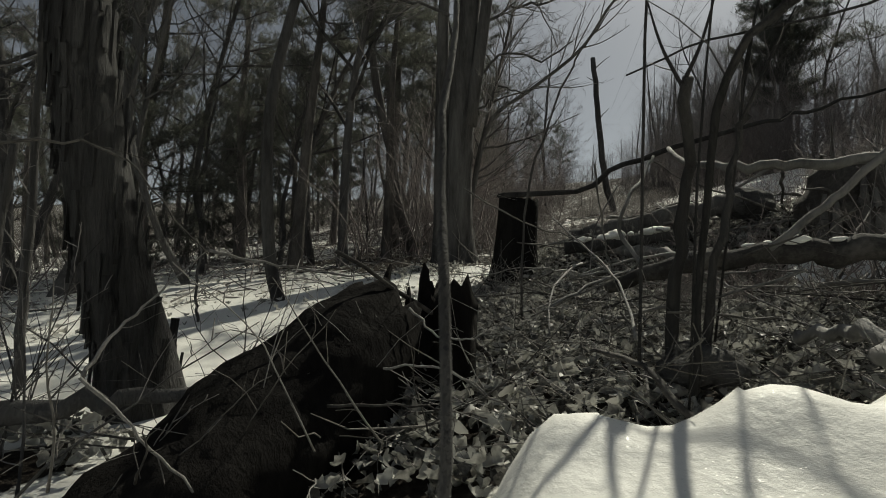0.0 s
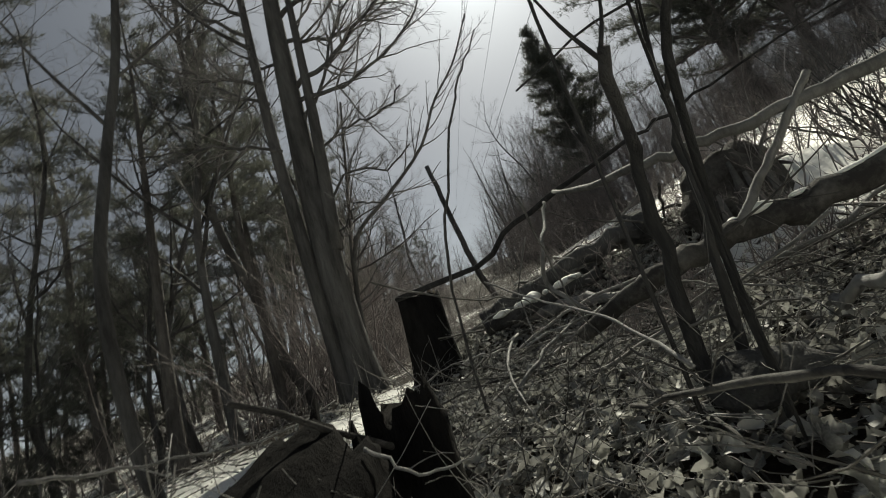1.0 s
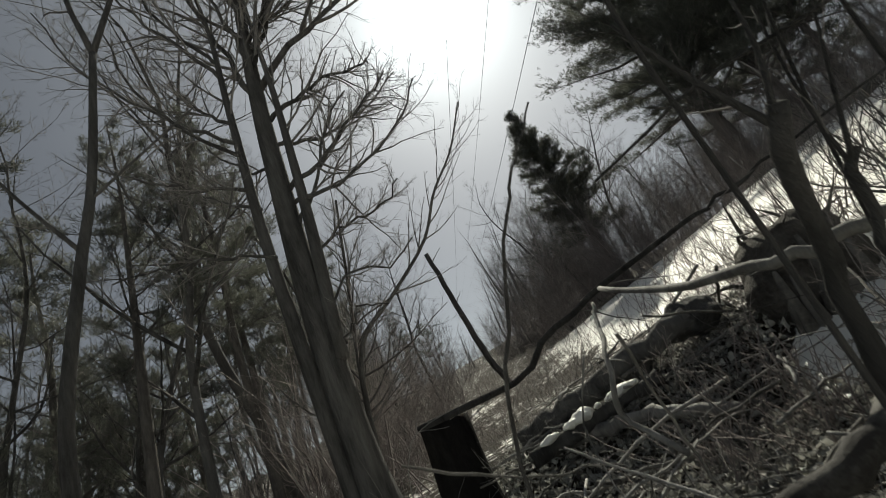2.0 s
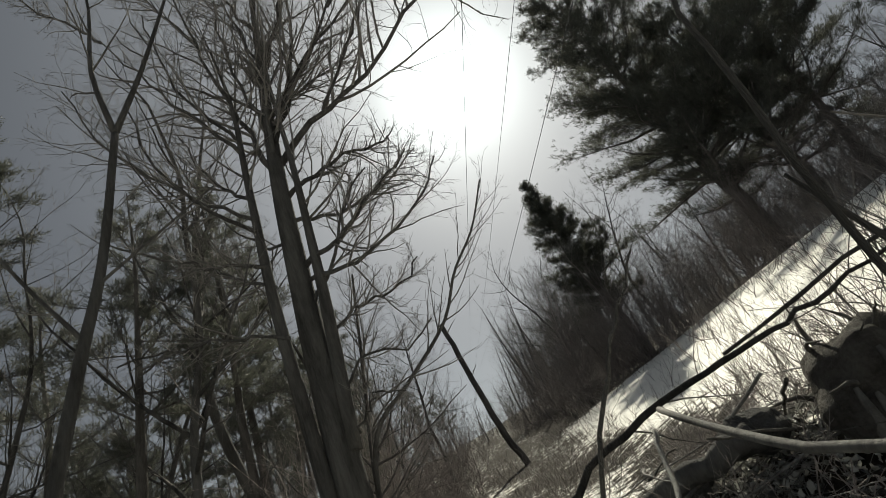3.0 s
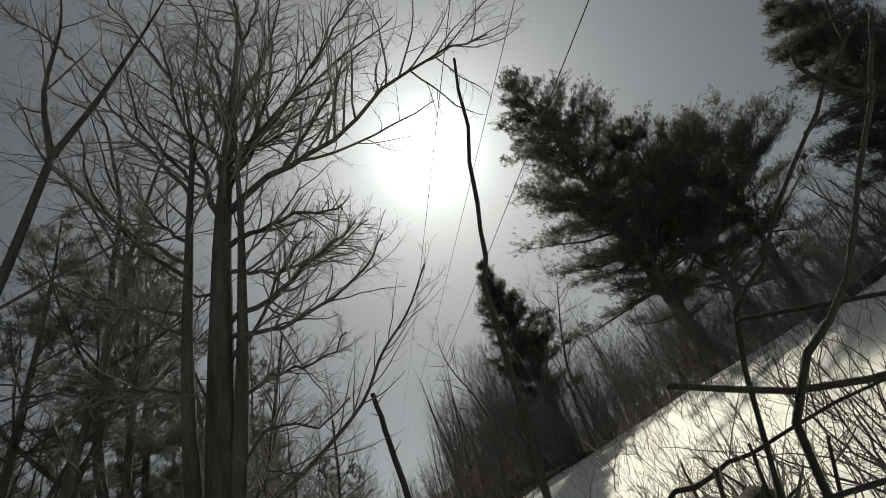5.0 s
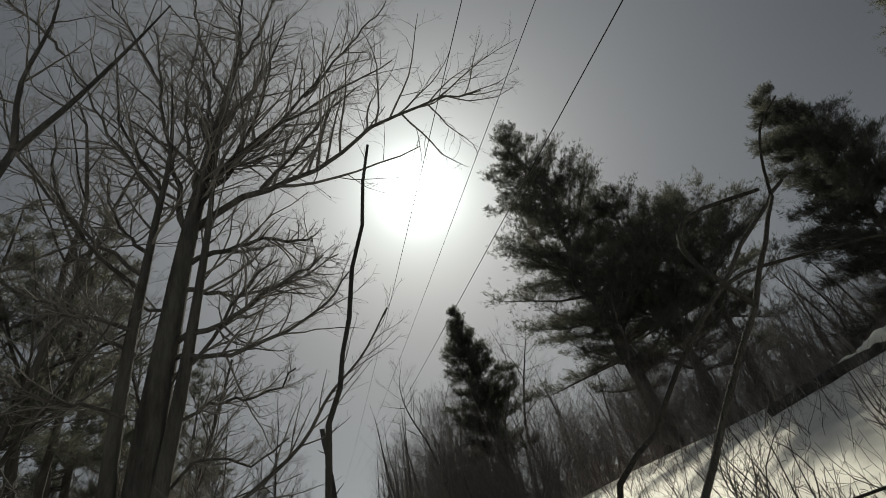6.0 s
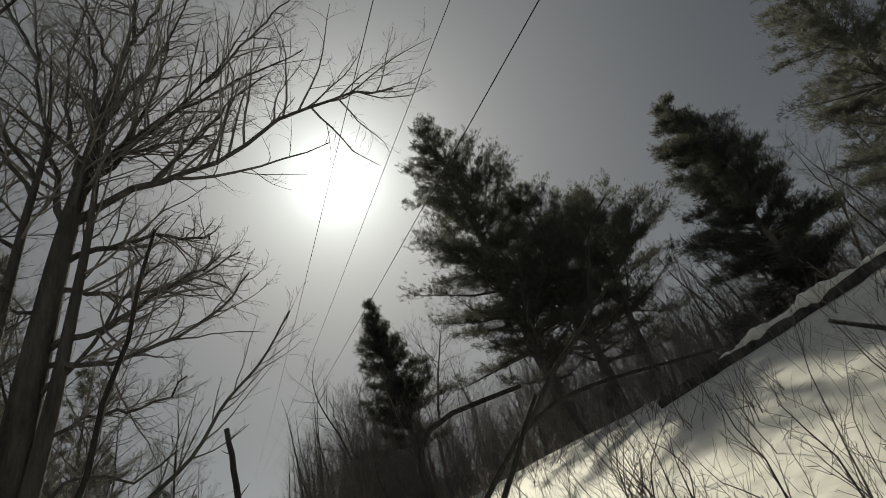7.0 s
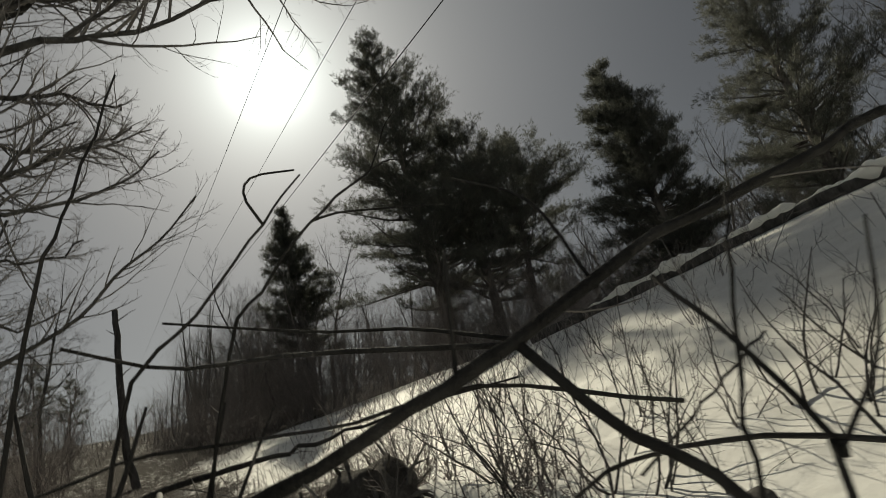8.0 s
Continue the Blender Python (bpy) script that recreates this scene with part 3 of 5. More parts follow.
def forked_tree():
    """A slim tree on the snow, forked high up."""
    rng = random.Random(5)
    foot = height(-3.2, 5.3)
    tree = thing("bare_tree", "slim leafless grey tree with a high fork standing in snow", "tree")
    stem = smooth_line([(-3.12, 5.25, foot - 0.2), (-3.35, 5.3, 1.0), (-3.42, 5.35, 2.5), (-3.25, 5.6, 4.0), (-3.05, 5.8, 5.2), (-2.82, 5.95, 7.0)], 24)
    part("trunk", Geo().tube(stem, taper(0.075, 0.04, len(stem)), 9), BARK, tree)
    twig_geo = Geo()
    for pts, r in (([(-2.82, 5.95, 7.0), (-2.45, 6.15, 8.2), (-2.0, 6.35, 9.8), (-1.7, 6.5, 11)], 0.04),
                   ([(-2.82, 5.95, 7.0), (-3.0, 5.95, 8.2), (-2.95, 6.0, 9.6), (-3.1, 6.1, 11)], 0.04),
                   ([(-3.1, 5.75, 4.9), (-2.6, 6.0, 5.4), (-2.0, 6.3, 6.0)], 0.02),
                   ([(-3.2, 5.65, 4.3), (-3.7, 5.5, 5.2), (-4.2, 5.3, 6.3)], 0.025)):
        line = smooth_line(pts, 9)
        part("limb", Geo().tube(line, taper(r, 0.01, len(line)), 6), BARK, tree)
        shoots(rng, [twig_geo], line, r, 0, [(7, 0.4, 42, 0.08, 5, 0.12, 3), (4, 0.45, 44, 0.06, 3, 0.15, 3)])
    tagged(part("crown", twig_geo, TWIG, tree), kind="stuff")


def shaggy_trunk():
    """The near trunk with loose plates of bark."""
    rng = random.Random(8)
    tree = thing("bare_tree", "thick dark trunk with shaggy peeling bark beside the snow", "tree")
    foot = height(-1.95, 2.1)
    line = smooth_line([(-1.81, 2.13, foot - 0.3), (-1.88, 2.08, 0.3), (-1.99, 1.99, 0.9), (-2.09, 1.89, 1.9), (-2.2, 1.82, 4), (-2.25, 1.77, 8.0), (-2.1, 1.77, 11)], 40)
    g = Geo()
    base = [0.135 * (1 + 0.4 * math.exp(-(p.z - foot) * 3)) * (1 - 0.05 * max(0, p.z)) for p in line]
    g.tube(line, base, 28)
    for i, v in enumerate(g.v):
        ang = (i % 28) / 28 * 2 * math.pi
        k = line[i // 28]
        f = 1 + 0.07 * noise.noise((math.cos(ang) * 4, math.sin(ang) * 4, v[2] * 1.2)) + 0.05 * noise.noise((math.cos(ang) * 11, math.sin(ang) * 11, v[2] * 2.5))
        g.v[i] = (k.x + (v[0] - k.x) * f, k.y + (v[1] - k.y) * f, v[2])
    part("trunk", g, BARK_SHAGGY, tree)
    for _ in range(210):
        z = rng.uniform(foot + 0.15, 3.4)
        i = min(range(len(line)), key=lambda n: abs(line[n].z - z))
        c, r = line[i], base[i] * 1.03
        a, h, wd, peel = rng.uniform(-2.9, 1.5), rng.uniform(0.06, 0.3), rng.uniform(0.08, 0.24), rng.uniform(0.002, 0.018)
        s = Geo()
        for k in range(5):
            q = k / 4
            out = r + 0.006 + peel * abs(q - 0.35) ** 1.5 * 2
            for b in (a - wd / 2, a, a + wd / 2):
                j = b + rng.gauss(0, 0.02)
                s.v.append((c.x + math.cos(j) * out, c.y + math.sin(j) * out, z + (q - 0.5) * h))
            for b in (a - wd / 2, a, a + wd / 2):
                s.v.append((c.x + math.cos(b) * (out - 0.012), c.y + math.sin(b) * (out - 0.012), z + (q - 0.5) * h))
        for k in range(4):
            o = k * 6
            for m in (0, 1):
                s.f.append((o + m, o + m + 1, o + m + 7, o + m + 6))
                s.f.append((o + m + 4, o + m + 3, o + m + 9, o + m + 10))
            s.f.append((o, o + 6, o + 9, o + 3))
            s.f.append((o + 2, o + 5, o + 11, o + 8))
        s.f.append((0, 3, 4, 1)), s.f.append((1, 4, 5, 2))
        s.f.append((24, 25, 28, 27)), s.f.append((25, 26, 29, 28))
        part("bark_plate", s.mesh("bark_plate", BARK_SHAGGY, False), None, tree)
    twig_geo = Geo()
    for z, a in ((3.6, 0.4), (4.5, 2.0), (5.4, 4.0), (6.3, 0.9), (7.2, 5.0), (8.2, 2.7)):
        i = min(range(len(line)), key=lambda n: abs(line[n].z - z))
        w = wander(rng, line[i], (math.cos(a), math.sin(a), 0.5), 2.2, 7, 0.1, 0.06)
        part("limb", Geo().tube(w, taper(0.05, 0.01, len(w)), 6), BARK, tree)
        shoots(rng, [twig_geo], w, 0.04, 0, MEDIUM)
    tagged(part("crown", twig_geo, TWIG, tree), kind="stuff")


def edge_saplings():
    """A low bushy tree and a leaning slim one at the edge of the cutting."""
    rng = random.Random(15)
    foot = height(-2.6, 11.1)
    tree = thing("bare_tree", "small bushy leafless tree with a broken top", "tree")
    stem = smooth_line([(-2.6, 11.15, foot - 0.2), (-2.25, 11.2, 3.2), (-1.90, 11.28, 4.9), (-1.45, 11.35, 7.0)], 18)
    part("trunk", Geo().tube(stem, taper(0.06, 0.022, len(stem)), 8), BARK, tree)
    g = Geo()
    shoots(rng, [g], stem, 0.06, 0, [(34, 0.34, 58, 0.06, 6, 0.12, 4), (8, 0.42, 46, 0.06, 4, 0.15, 3), (3, 0.5, 44, 0.04, 3, 0.18, 3)])
    tagged(part("crown", g, TWIG, tree), kind="stuff")
    foot = height(-2.2, 9.6)
    tree = thing("bare_tree", "slim leaning leafless tree reaching over the cutting", "tree")
    stem = smooth_line([(-2.15, 9.5, foot - 0.2), (-1.95, 9.45, 2.6), (-1.63, 9.29, 3.4), (-0.99, 9.18, 3.8), (-0.17, 9.02, 4.36), (0.28, 8.90, 4.98), (0.8, 8.72, 5.45), (1.24, 8.56, 6.1)], 26)
    part("trunk", Geo().tube(stem, taper(0.045, 0.012, len(stem)), 7), BARK, tree)
    g = Geo()
    shoots(rng, [g], stem[8:], 0.03, 0, [(13, 0.34, 36, 0.10, 6, 0.1, 4), (5, 0.42, 40, 0.08, 4, 0.13, 3), (2, 0.5, 40, 0.05, 3, 0.15, 3)])
    tagged(part("crown", g, TWIG, tree), kind="stuff")


two_stem_tree()
edge_saplings()
forked_tree()
shaggy_trunk()

# pines beyond the snow bank
pine(21, "tall white pine with feathery plumes leaning over the clearing", 14.4, 0.25, 0.14, 2.9, ground_at(33.9, 28.5), 230, 36, 7, 0.15, 0.0072, lean=(-1.3, 0.2), gap=0.05, per=6, size=1.6)
pine(22, "broad white pine with open layered boughs", 10.0, 0.22, 0.2, 3.0, ground_at(38.5, 29), 150, 36, 7, 0.15, 0.0072, lean=(-0.2, 0), gap=0.14, per=6, size=1.56)
pine(23, "white pine with a flat windswept crown", 9.0, 0.17, 0.36, 2.7, ground_at(42.5, 30), 110, 36, 7, 0.15, 0.0072, lean=(0.9, 0), gap=0.1, per=6, size=1.56)
pine(24, "small dark pine with a narrow ragged top", 9.2, 0.17, 0.26, 1.5, ground_at(18.2, 35), 150, 28, 7, 0.15, 0.0085, lean=(-0.9, 0), gap=0.2, per=6, size=1.55)
pine(25, "dense dark pine at the edge of the woods", 8.8, 0.18, 0.12, 1.8, ground_at(58.3, 25), 190, 30, 7, 0.15, 0.0072, lean=(-0.3, 0), per=6, size=1.46)
pine(26, "large dark pine with drooping boughs", 12.0, 0.22, 0.08, 2.4, ground_at(73, 25), 170, 30, 7, 0.15, 0.0072, gap=0.12, per=6, size=1.27)

# woods beside the cutting
rng_w = random.Random(77)
pines = [pine(31, "dark forest pine with a tall bare lower trunk", 12, 0.16, 0.42, 1.9, ground_at(-22, 15.5), 60, 22, 7, 0.15, 0.0075, gap=0.2, per=6),
         pine(32, "dark forest pine with dense low boughs", 10, 0.15, 0.2, 2.1, ground_at(-39, 14), 70, 20, 7, 0.15, 0.0075, gap=0.25, per=6),
         pine(33, "slender forest pine with a thin crown", 13, 0.15, 0.5, 1.6, ground_at(-50, 15), 50, 20, 7, 0.15, 0.0075, gap=0.3, per=6)]
pines.append(pine(34, "bushy young pine with boughs down to the snow", 7.0, 0.10, 0.06, 1.7, ground_at(-33, 17), 80, 22, 7, 0.14, 0.0075, gap=0.1, per=4))
for p in pines:
    p["group"] = "forest pines"
bares = []
for k, (tall, r, first, n) in enumerate(((12.5, 0.10, 0.25, 24), (11, 0.075, 0.3, 22), (8.0, 0.05, 0.1, 26), (14, 0.125, 0.35, 24))):
    az, d = (-29, -44, -10, -57)[k], (9.5, 10.5, 17, 9)[k]
    t = bare_tree(random.Random(40 + k), "bare_tree", ("straight leafless forest tree with dark bark", "slim leafless forest tree", "bushy young leafless tree", "tall leafless tree with a thick trunk")[k],
                  tall, r, first, n, MEDIUM if k < 3 else FINE[:2], BARK, ground_at(az, d), (rng_w.gauss(0, 0.3), rng_w.gauss(0, 0.3)))
    t["group"] = "forest trees"
    bares.append(t)


thickets = []
for k, (tall, r, n) in enumerate(((8.5, 0.05, 38), (7.0, 0.045, 36))):
    t = bare_tree(random.Random(60 + k), "bare_tree", "twiggy young leafless tree at the edge of the cutting", tall, r, 0.06, n,
                  [(9, 0.46, 42, 0.12, 4, 0.14, 3), (6, 0.5, 42, 0.1, 3, 0.16, 3)], TWIG_RED, ground_at((11, 13.5)[k], (34, 37)[k]), (rng_w.gauss(0, 0.4), 0), 0.36, 0.16)
    t["group"] = "trees by the cutting"
    thickets.append(t)


def plant(src, az, d, size=1.0):
    g = ground_at(az, d)
    m = pose(g.x, g.y, g.z - 0.05, rng_w.gauss(0, 2.6), rng_w.gauss(0, 2.6), rng_w.uniform(0, 360)) @ Matrix.Scale(size, 4)
    made = copy_thing(src, m)
    made.scale = (size, size, size)
    return made


def woods():
    taken = []
    for az_lo, az_hi, d_lo, d_hi, count, gap, pine_share, s_lo, s_hi in (
            (-88, -17, 9.5, 17, 38, 1.3, 0.26, 0.5, 1.0),
            (-80, -9, 17, 32, 74, 1.4, 0.55, 0.5, 0.95),
            (-24, -2.5, 20, 50, 44, 1.2, 0.24, 0.5, 0.9),
            (3.0, 17, 30, 62, 60, 1.1, 0.02, 0.8, 1.35),
            (17, 50, 31, 42, 52, 1.3, 0.0, 0.6, 1.1),
            (48, 62, 26, 38, 24, 1.5, 0.1, 0.4, 0.8),
            (60, 100, 25, 40, 30, 1.8, 0.35, 0.9, 1.3)):
        made = 0
        for _ in range(count * 12):
            if made >= count:
                break
            az, d = rng_w.uniform(az_lo, az_hi), math.sqrt(rng_w.uniform(d_lo ** 2, d_hi ** 2))
            g = ground_at(az, d)
            if abs(g.x - 2) < 3.6 and g.y > 12 and d < 61:
                continue
            if any((g.x - a) ** 2 + (g.y - b) ** 2 < gap * gap for a, b in taken):
                continue
            taken.append((g.x, g.y))
            src = rng_w.choice(pines) if rng_w.random() < pine_share else rng_w.choice(thickets if az > -6 and az < 60 and rng_w.random() < 0.75 else bares)
            plant(src, az, d, rng_w.uniform(s_lo, s_hi))
            made += 1


woods()
for az, d, s in ((-46, 8.5, 0.8), (-53, 8, 0.75), (-36, 10.5, 0.7)):
    plant(bares[1], az, d, s)


def far_woods():
    """The leafless trees behind the first rows, too many to count."""
    rng = random.Random(78)
    g = Geo()
    for lo, hi, d0, d1, count, tall in ((-4, 4.5, 60, 110, 40, 5.0), (3, 18, 45, 80, 70, 11.0), (17, 60, 36, 52, 90, 9.0), (58, 100, 34, 48, 40, 11.0)):
        for _ in range(count):
            p = ground_at(rng.uniform(lo, hi), rng.uniform(d0, d1))
            if abs(p.x - 2) < 3.6 and p.y < 62:
                continue
            t = tall * rng.uniform(0.6, 1.2)
            w = wander(rng, p - Vector((0, 0, 0.2)), (rng.gauss(0, 0.1), rng.gauss(0, 0.1), 1), t, 9, 0.06, 0.04)
            g.tube(w, taper(t * 0.011, 0.01, len(w)), 5, False)
            shoots(rng, [g], w, 0.05, 0, [(15, 0.3, 46, 0.08, 4, 0.13, 3), (6, 0.42, 44, 0.06, 3, 0.15, 3)])
    tagged(part("distant_trees", g, TWIG, None), "leafless trees crowding the depth of the woods", "trees", kind="stuff")


far_woods()


def dead_pole():
    """A limbless dead trunk in the middle of the cutting, leaning slightly."""
    rng = random.Random(4)
    snag = thing("dead_tree", "bare leaning dead trunk like a pole in the cutting", "tree")
    line = smooth_line([(0.95, 25.0, height(0.95, 25) - 0.3), (0.45, 25, 5.1), (0.2, 25, 7.7), (-0.04, 25, 10.3)], 14)
    line = [p + jitter(rng, 0.02) for p in line]
    part("trunk", Geo().tube(line, taper(0.16, 0.11, len(line)), 8), BARK, snag)
    for p, d, l in ((line[13], (0.6, 0, 0.8), 0.9), (line[12], (-0.7, 0, 0.5), 0.5), (line[9], (0.8, 0, 0.5), 0.7)):
        w = wander(rng, p, d, l, 4, 0.15, 0.05)
        part("stub", Geo().tube(w, taper(0.03, 0.008, len(w)), 4), TWIG, snag)


dead_pole()


def power_lines():
    for x, z, r, name in ((5.75, 8.7, 0.012, "heavier"), (4.15, 8.7, 0.007, "thin"), (2.85, 8.6, 0.008, "thin")):
        pts = [(x, y, z + 0.205 * y + 0.00045 * max(0, y - 15) ** 1.5 - 0.4 * math.sin(max(0, min(1, (y + 30) / 150)) * math.pi) + 0.4) for y in range(-40, 141, 6)]
        ob = part("power_line", Geo().tube(pts, [r] * len(pts), 6), WIRE, None)
        tagged(ob, f"{name} dark overhead power line along the cutting", "cable", "power lines")


power_lines()


# ---------------------------------------------------------------- felled wood and brush
def stump():
    rng = random.Random(3)
    cx, cy = -0.74, 5.62
    foot = height(cx, cy)
    st = thing("tree_stump", "tall dark rotten tree stump with a rough sawn top", "stump")
    g = Geo()
    line = [Vector((cx + 0.05 * q, cy, foot - 0.2 + q * (1.49 - foot + 0.2))) for q in [i / 14 for i in range(15)]]
    g.tube(line, [0.195 * (1 + 0.45 * math.exp(-(p.z - foot) * 5)) for p in line], 24)
    for i, v in enumerate(g.v):
        k = line[i // 24]
        a = math.atan2(v[1] - k.y, v[0] - k.x)
        f = 1 + 0.10 * noise.noise((math.cos(a) * 3, math.sin(a) * 3, v[2] * 1.4)) + 0.05 * noise.noise((math.cos(a) * 9, math.sin(a) * 9, v[2] * 2))
        z = v[2] + (0.05 * noise.noise((v[0] * 14, v[1] * 14, 2)) if i >= 24 * 14 else 0)
        g.v[i] = (k.x + (v[0] - k.x) * f, k.y + (v[1] - k.y) * f, z)
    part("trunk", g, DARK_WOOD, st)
    top = Geo()
    for k in range(9):
        a = 2 * math.pi * k / 9
        b = Vector((cx + 0.05 + 0.15 * math.cos(a), cy + 0.15 * math.sin(a), 1.44))
        top.tube([b, b + Vector((rng.gauss(0, 0.02), rng.gauss(0, 0.02), rng.uniform(0.05, 0.13)))], (0.035, 0.006), 4)
    part("splinters", top, CUT_WOOD, st, "broken splinters of pale brown wood")


def broken_butt():
    """The dark butt of a felled tree, slanting off its shattered stump."""
    rng = random.Random(13)
    log = thing("fallen_log", "thick dark rotten trunk slanting down from its broken stump", "log")
    line = smooth_line([(-1.20, 0.95, -0.38), (-1.05, 1.38, -0.02), (-0.91, 1.8, 0.28), (-0.78, 2.2, 0.53)], 54)
    g = Geo()
    g.tube(line, taper(0.32, 0.25, len(line)), 60)
    last = len(line) - 1
    for i, v in enumerate(g.v):
        ring = min(i // 60, last)
        k = line[ring]
        o = Vector(v) - k
        u = ring / 3
        a = 2 * math.pi * (i % 60) / 60
        plate = noise.noise((math.cos(a) * 9, math.sin(a) * 9, u * 0.45))
        f = 1 + 0.17 * noise.noise((o.x * 6, o.y * 6, o.z * 6 + u * 0.25)) + 0.07 * noise.noise((o.x * 20, o.y * 20, u * 0.9)) + 0.06 * max(-0.25, min(0.25, plate * 2)) + 0.03 * noise.noise((o.x * 50, o.y * 50, u * 4))
        torn = max(0.0, u - 0.78 * last / 3) / (0.22 * last / 3)
        along = (line[-1] - line[-2]).normalized() * torn * (0.20 * noise.noise((math.cos(a) * 2.2, math.sin(a) * 2.2, 4)) + 0.11 * noise.noise((math.cos(a) * 7, math.sin(a) * 7, 8)))
        g.v[i] = tuple(k + o * f * (1 - 0.22 * torn) + along)
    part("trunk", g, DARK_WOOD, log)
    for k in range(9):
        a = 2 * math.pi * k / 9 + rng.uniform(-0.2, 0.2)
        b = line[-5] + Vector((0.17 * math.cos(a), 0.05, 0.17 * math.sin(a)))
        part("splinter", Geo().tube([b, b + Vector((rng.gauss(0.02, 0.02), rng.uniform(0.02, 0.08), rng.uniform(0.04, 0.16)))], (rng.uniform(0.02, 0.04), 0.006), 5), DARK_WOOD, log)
    st = thing("tree_stump", "low shattered dark stump with ragged upright slabs", "stump")
    g = Geo()
    foot = height(-0.56, 2.32)
    line = [Vector((-0.56, 2.32 + 0.008 * i, foot - 0.15 + i * 0.057)) for i in range(11)]
    g.tube(line, [0.125 * (1 + 0.7 * math.exp(-i * 0.4)) for i in range(11)], 26)
    for i, v in enumerate(g.v):
        k = line[i // 26]
        a = math.atan2(v[1] - k.y, v[0] - k.x)
        f = 1 + 0.14 * noise.noise((math.cos(a) * 3, math.sin(a) * 3, v[2] * 2)) + 0.07 * noise.noise((math.cos(a) * 10, math.sin(a) * 10, v[2] * 3))
        z = v[2] + (0.22 * noise.noise((math.cos(a) * 2.4, math.sin(a) * 2.4, 9)) if i // 26 > 7 else 0)
        g.v[i] = (k.x + (v[0] - k.x) * f, k.y + (v[1] - k.y) * f, z)
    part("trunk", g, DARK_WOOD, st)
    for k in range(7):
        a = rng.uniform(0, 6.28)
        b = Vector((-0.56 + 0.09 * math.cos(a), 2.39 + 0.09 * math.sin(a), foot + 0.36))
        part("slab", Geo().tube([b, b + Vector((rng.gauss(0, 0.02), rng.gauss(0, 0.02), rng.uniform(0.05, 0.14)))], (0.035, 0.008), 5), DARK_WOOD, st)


def boulder(seed, label, at, size, squash=0.8, name="boulder", mat=None, category="rock"):
    bm = bmesh.new()
    bmesh.ops.create_icosphere(bm, subdivisions=4, radius=1)
    for v in bm.verts:
        p = v.co.copy()
        f = 1 + 0.28 * noise.noise(p * 1.3 + Vector((seed, 0, 0))) + 0.13 * noise.noise(p * 3.1 + Vector((0, seed, 0))) + 0.05 * noise.noise(p * 8)
        v.co = Vector((p.x * size * f, p.y * size * f, p.z * size * squash * f))
    me = bpy.data.meshes.new(name)
    bm.to_mesh(me)
    bm.free()
    me.polygons.foreach_set("use_smooth", [True] * len(me.polygons))
    me.materials.append(mat or STONE)
    ob = new(name, me)
    ob.location = at
    return tagged(ob, label, category)


def pole_branch(name, label, category, mat, pts, r0, r1, seed, side=(), n=16, rough=0.012, group="", twigs=None):
    """A fallen log or branch through the given places, with its own side shoots and knots."""
    rng = random.Random(seed)
    ob = thing(name, label, category, group=group)
    line = smooth_line(pts, n)
    line = [p + jitter(rng, rough) * (0 < i < n) for i, p in enumerate(line)]
    radii = [r * (1 + rng.gauss(0, 0.05)) for r in taper(r0, r1, len(line))]
    sides = 12 if r0 > 0.05 else 8 if r0 > 0.012 else 6
    part("stem", Geo().tube(line, radii, sides), mat, ob)
    for pts2, a, b in side:
        l2 = smooth_line(pts2, 8)
        part("side_branch", Geo().tube(l2, taper(a, b, len(l2)), 7), mat, ob)
    if twigs:
        twig_parts(rng, ob, line, r0 * 0.6, twigs, TWIG if mat in (BARK, BARK_DARK) else mat)
    return ob


stump()
broken_butt()
ROOTY = surface("rooty_soil", (0.05, 0.043, 0.036), (0.21, 0.185, 0.16), 6, 0.95, 1.0, 6, depth=0.08)


def root_plate():
    """The upturned foot of a fallen tree: packed soil with torn roots and split wood."""
    rng = random.Random(6)
    ob = thing("root_mass", "upturned root mass of a fallen tree with torn roots", "roots")
    core = boulder(5, "packed soil and wood", (2.06, 5.12, 1.32), 0.42, 0.95, "soil", ROOTY, "")
    for key in ("category",):
        if key in core:
            del core[key]
    core.parent = ob
    for k in range(16):
        a, e = rng.uniform(0, 6.28), rng.uniform(-0.2, 1.2)
        d = Vector((math.cos(a) * math.cos(e), math.sin(a) * math.cos(e), math.sin(e)))
        w = wander(rng, Vector((2.06, 5.12, 1.32)) + d * 0.33, d, rng.uniform(0.2, 0.5), 6, 0.22, -0.05)
        r = rng.uniform(0.008, 0.03)
        part("root", Geo().tube(w, taper(r, 0.003, len(w)), 6), BROWN_STICK, ob)
    for k in range(6):
        b = Vector((1.72 + 0.09 * k, 4.86 - 0.03 * k, 0.95))
        part("split_wood", Geo().tube([b, b + Vector((rng.gauss(0, 0.04), -0.03, rng.uniform(0.35, 0.6)))], (0.07, 0.015), 5), BROWN_STICK, ob)


root_plate()
boulder(9, "grey stone with one flat face among dead leaves", (0.41, 2.18, 0.45), 0.14, 0.55)
boulder(12, "low grey stone half buried in brush", (1.35, 5.5, 1.4), 0.24, 0.6)
boulder(14, "low grey stone at the foot of the bank", (0.85, 5.8, 1.25), 0.2, 0.6)
boulder(17, "small grey stone at the edge of the snow", (1.0, 1.95, 0.55), 0.11, 0.8)

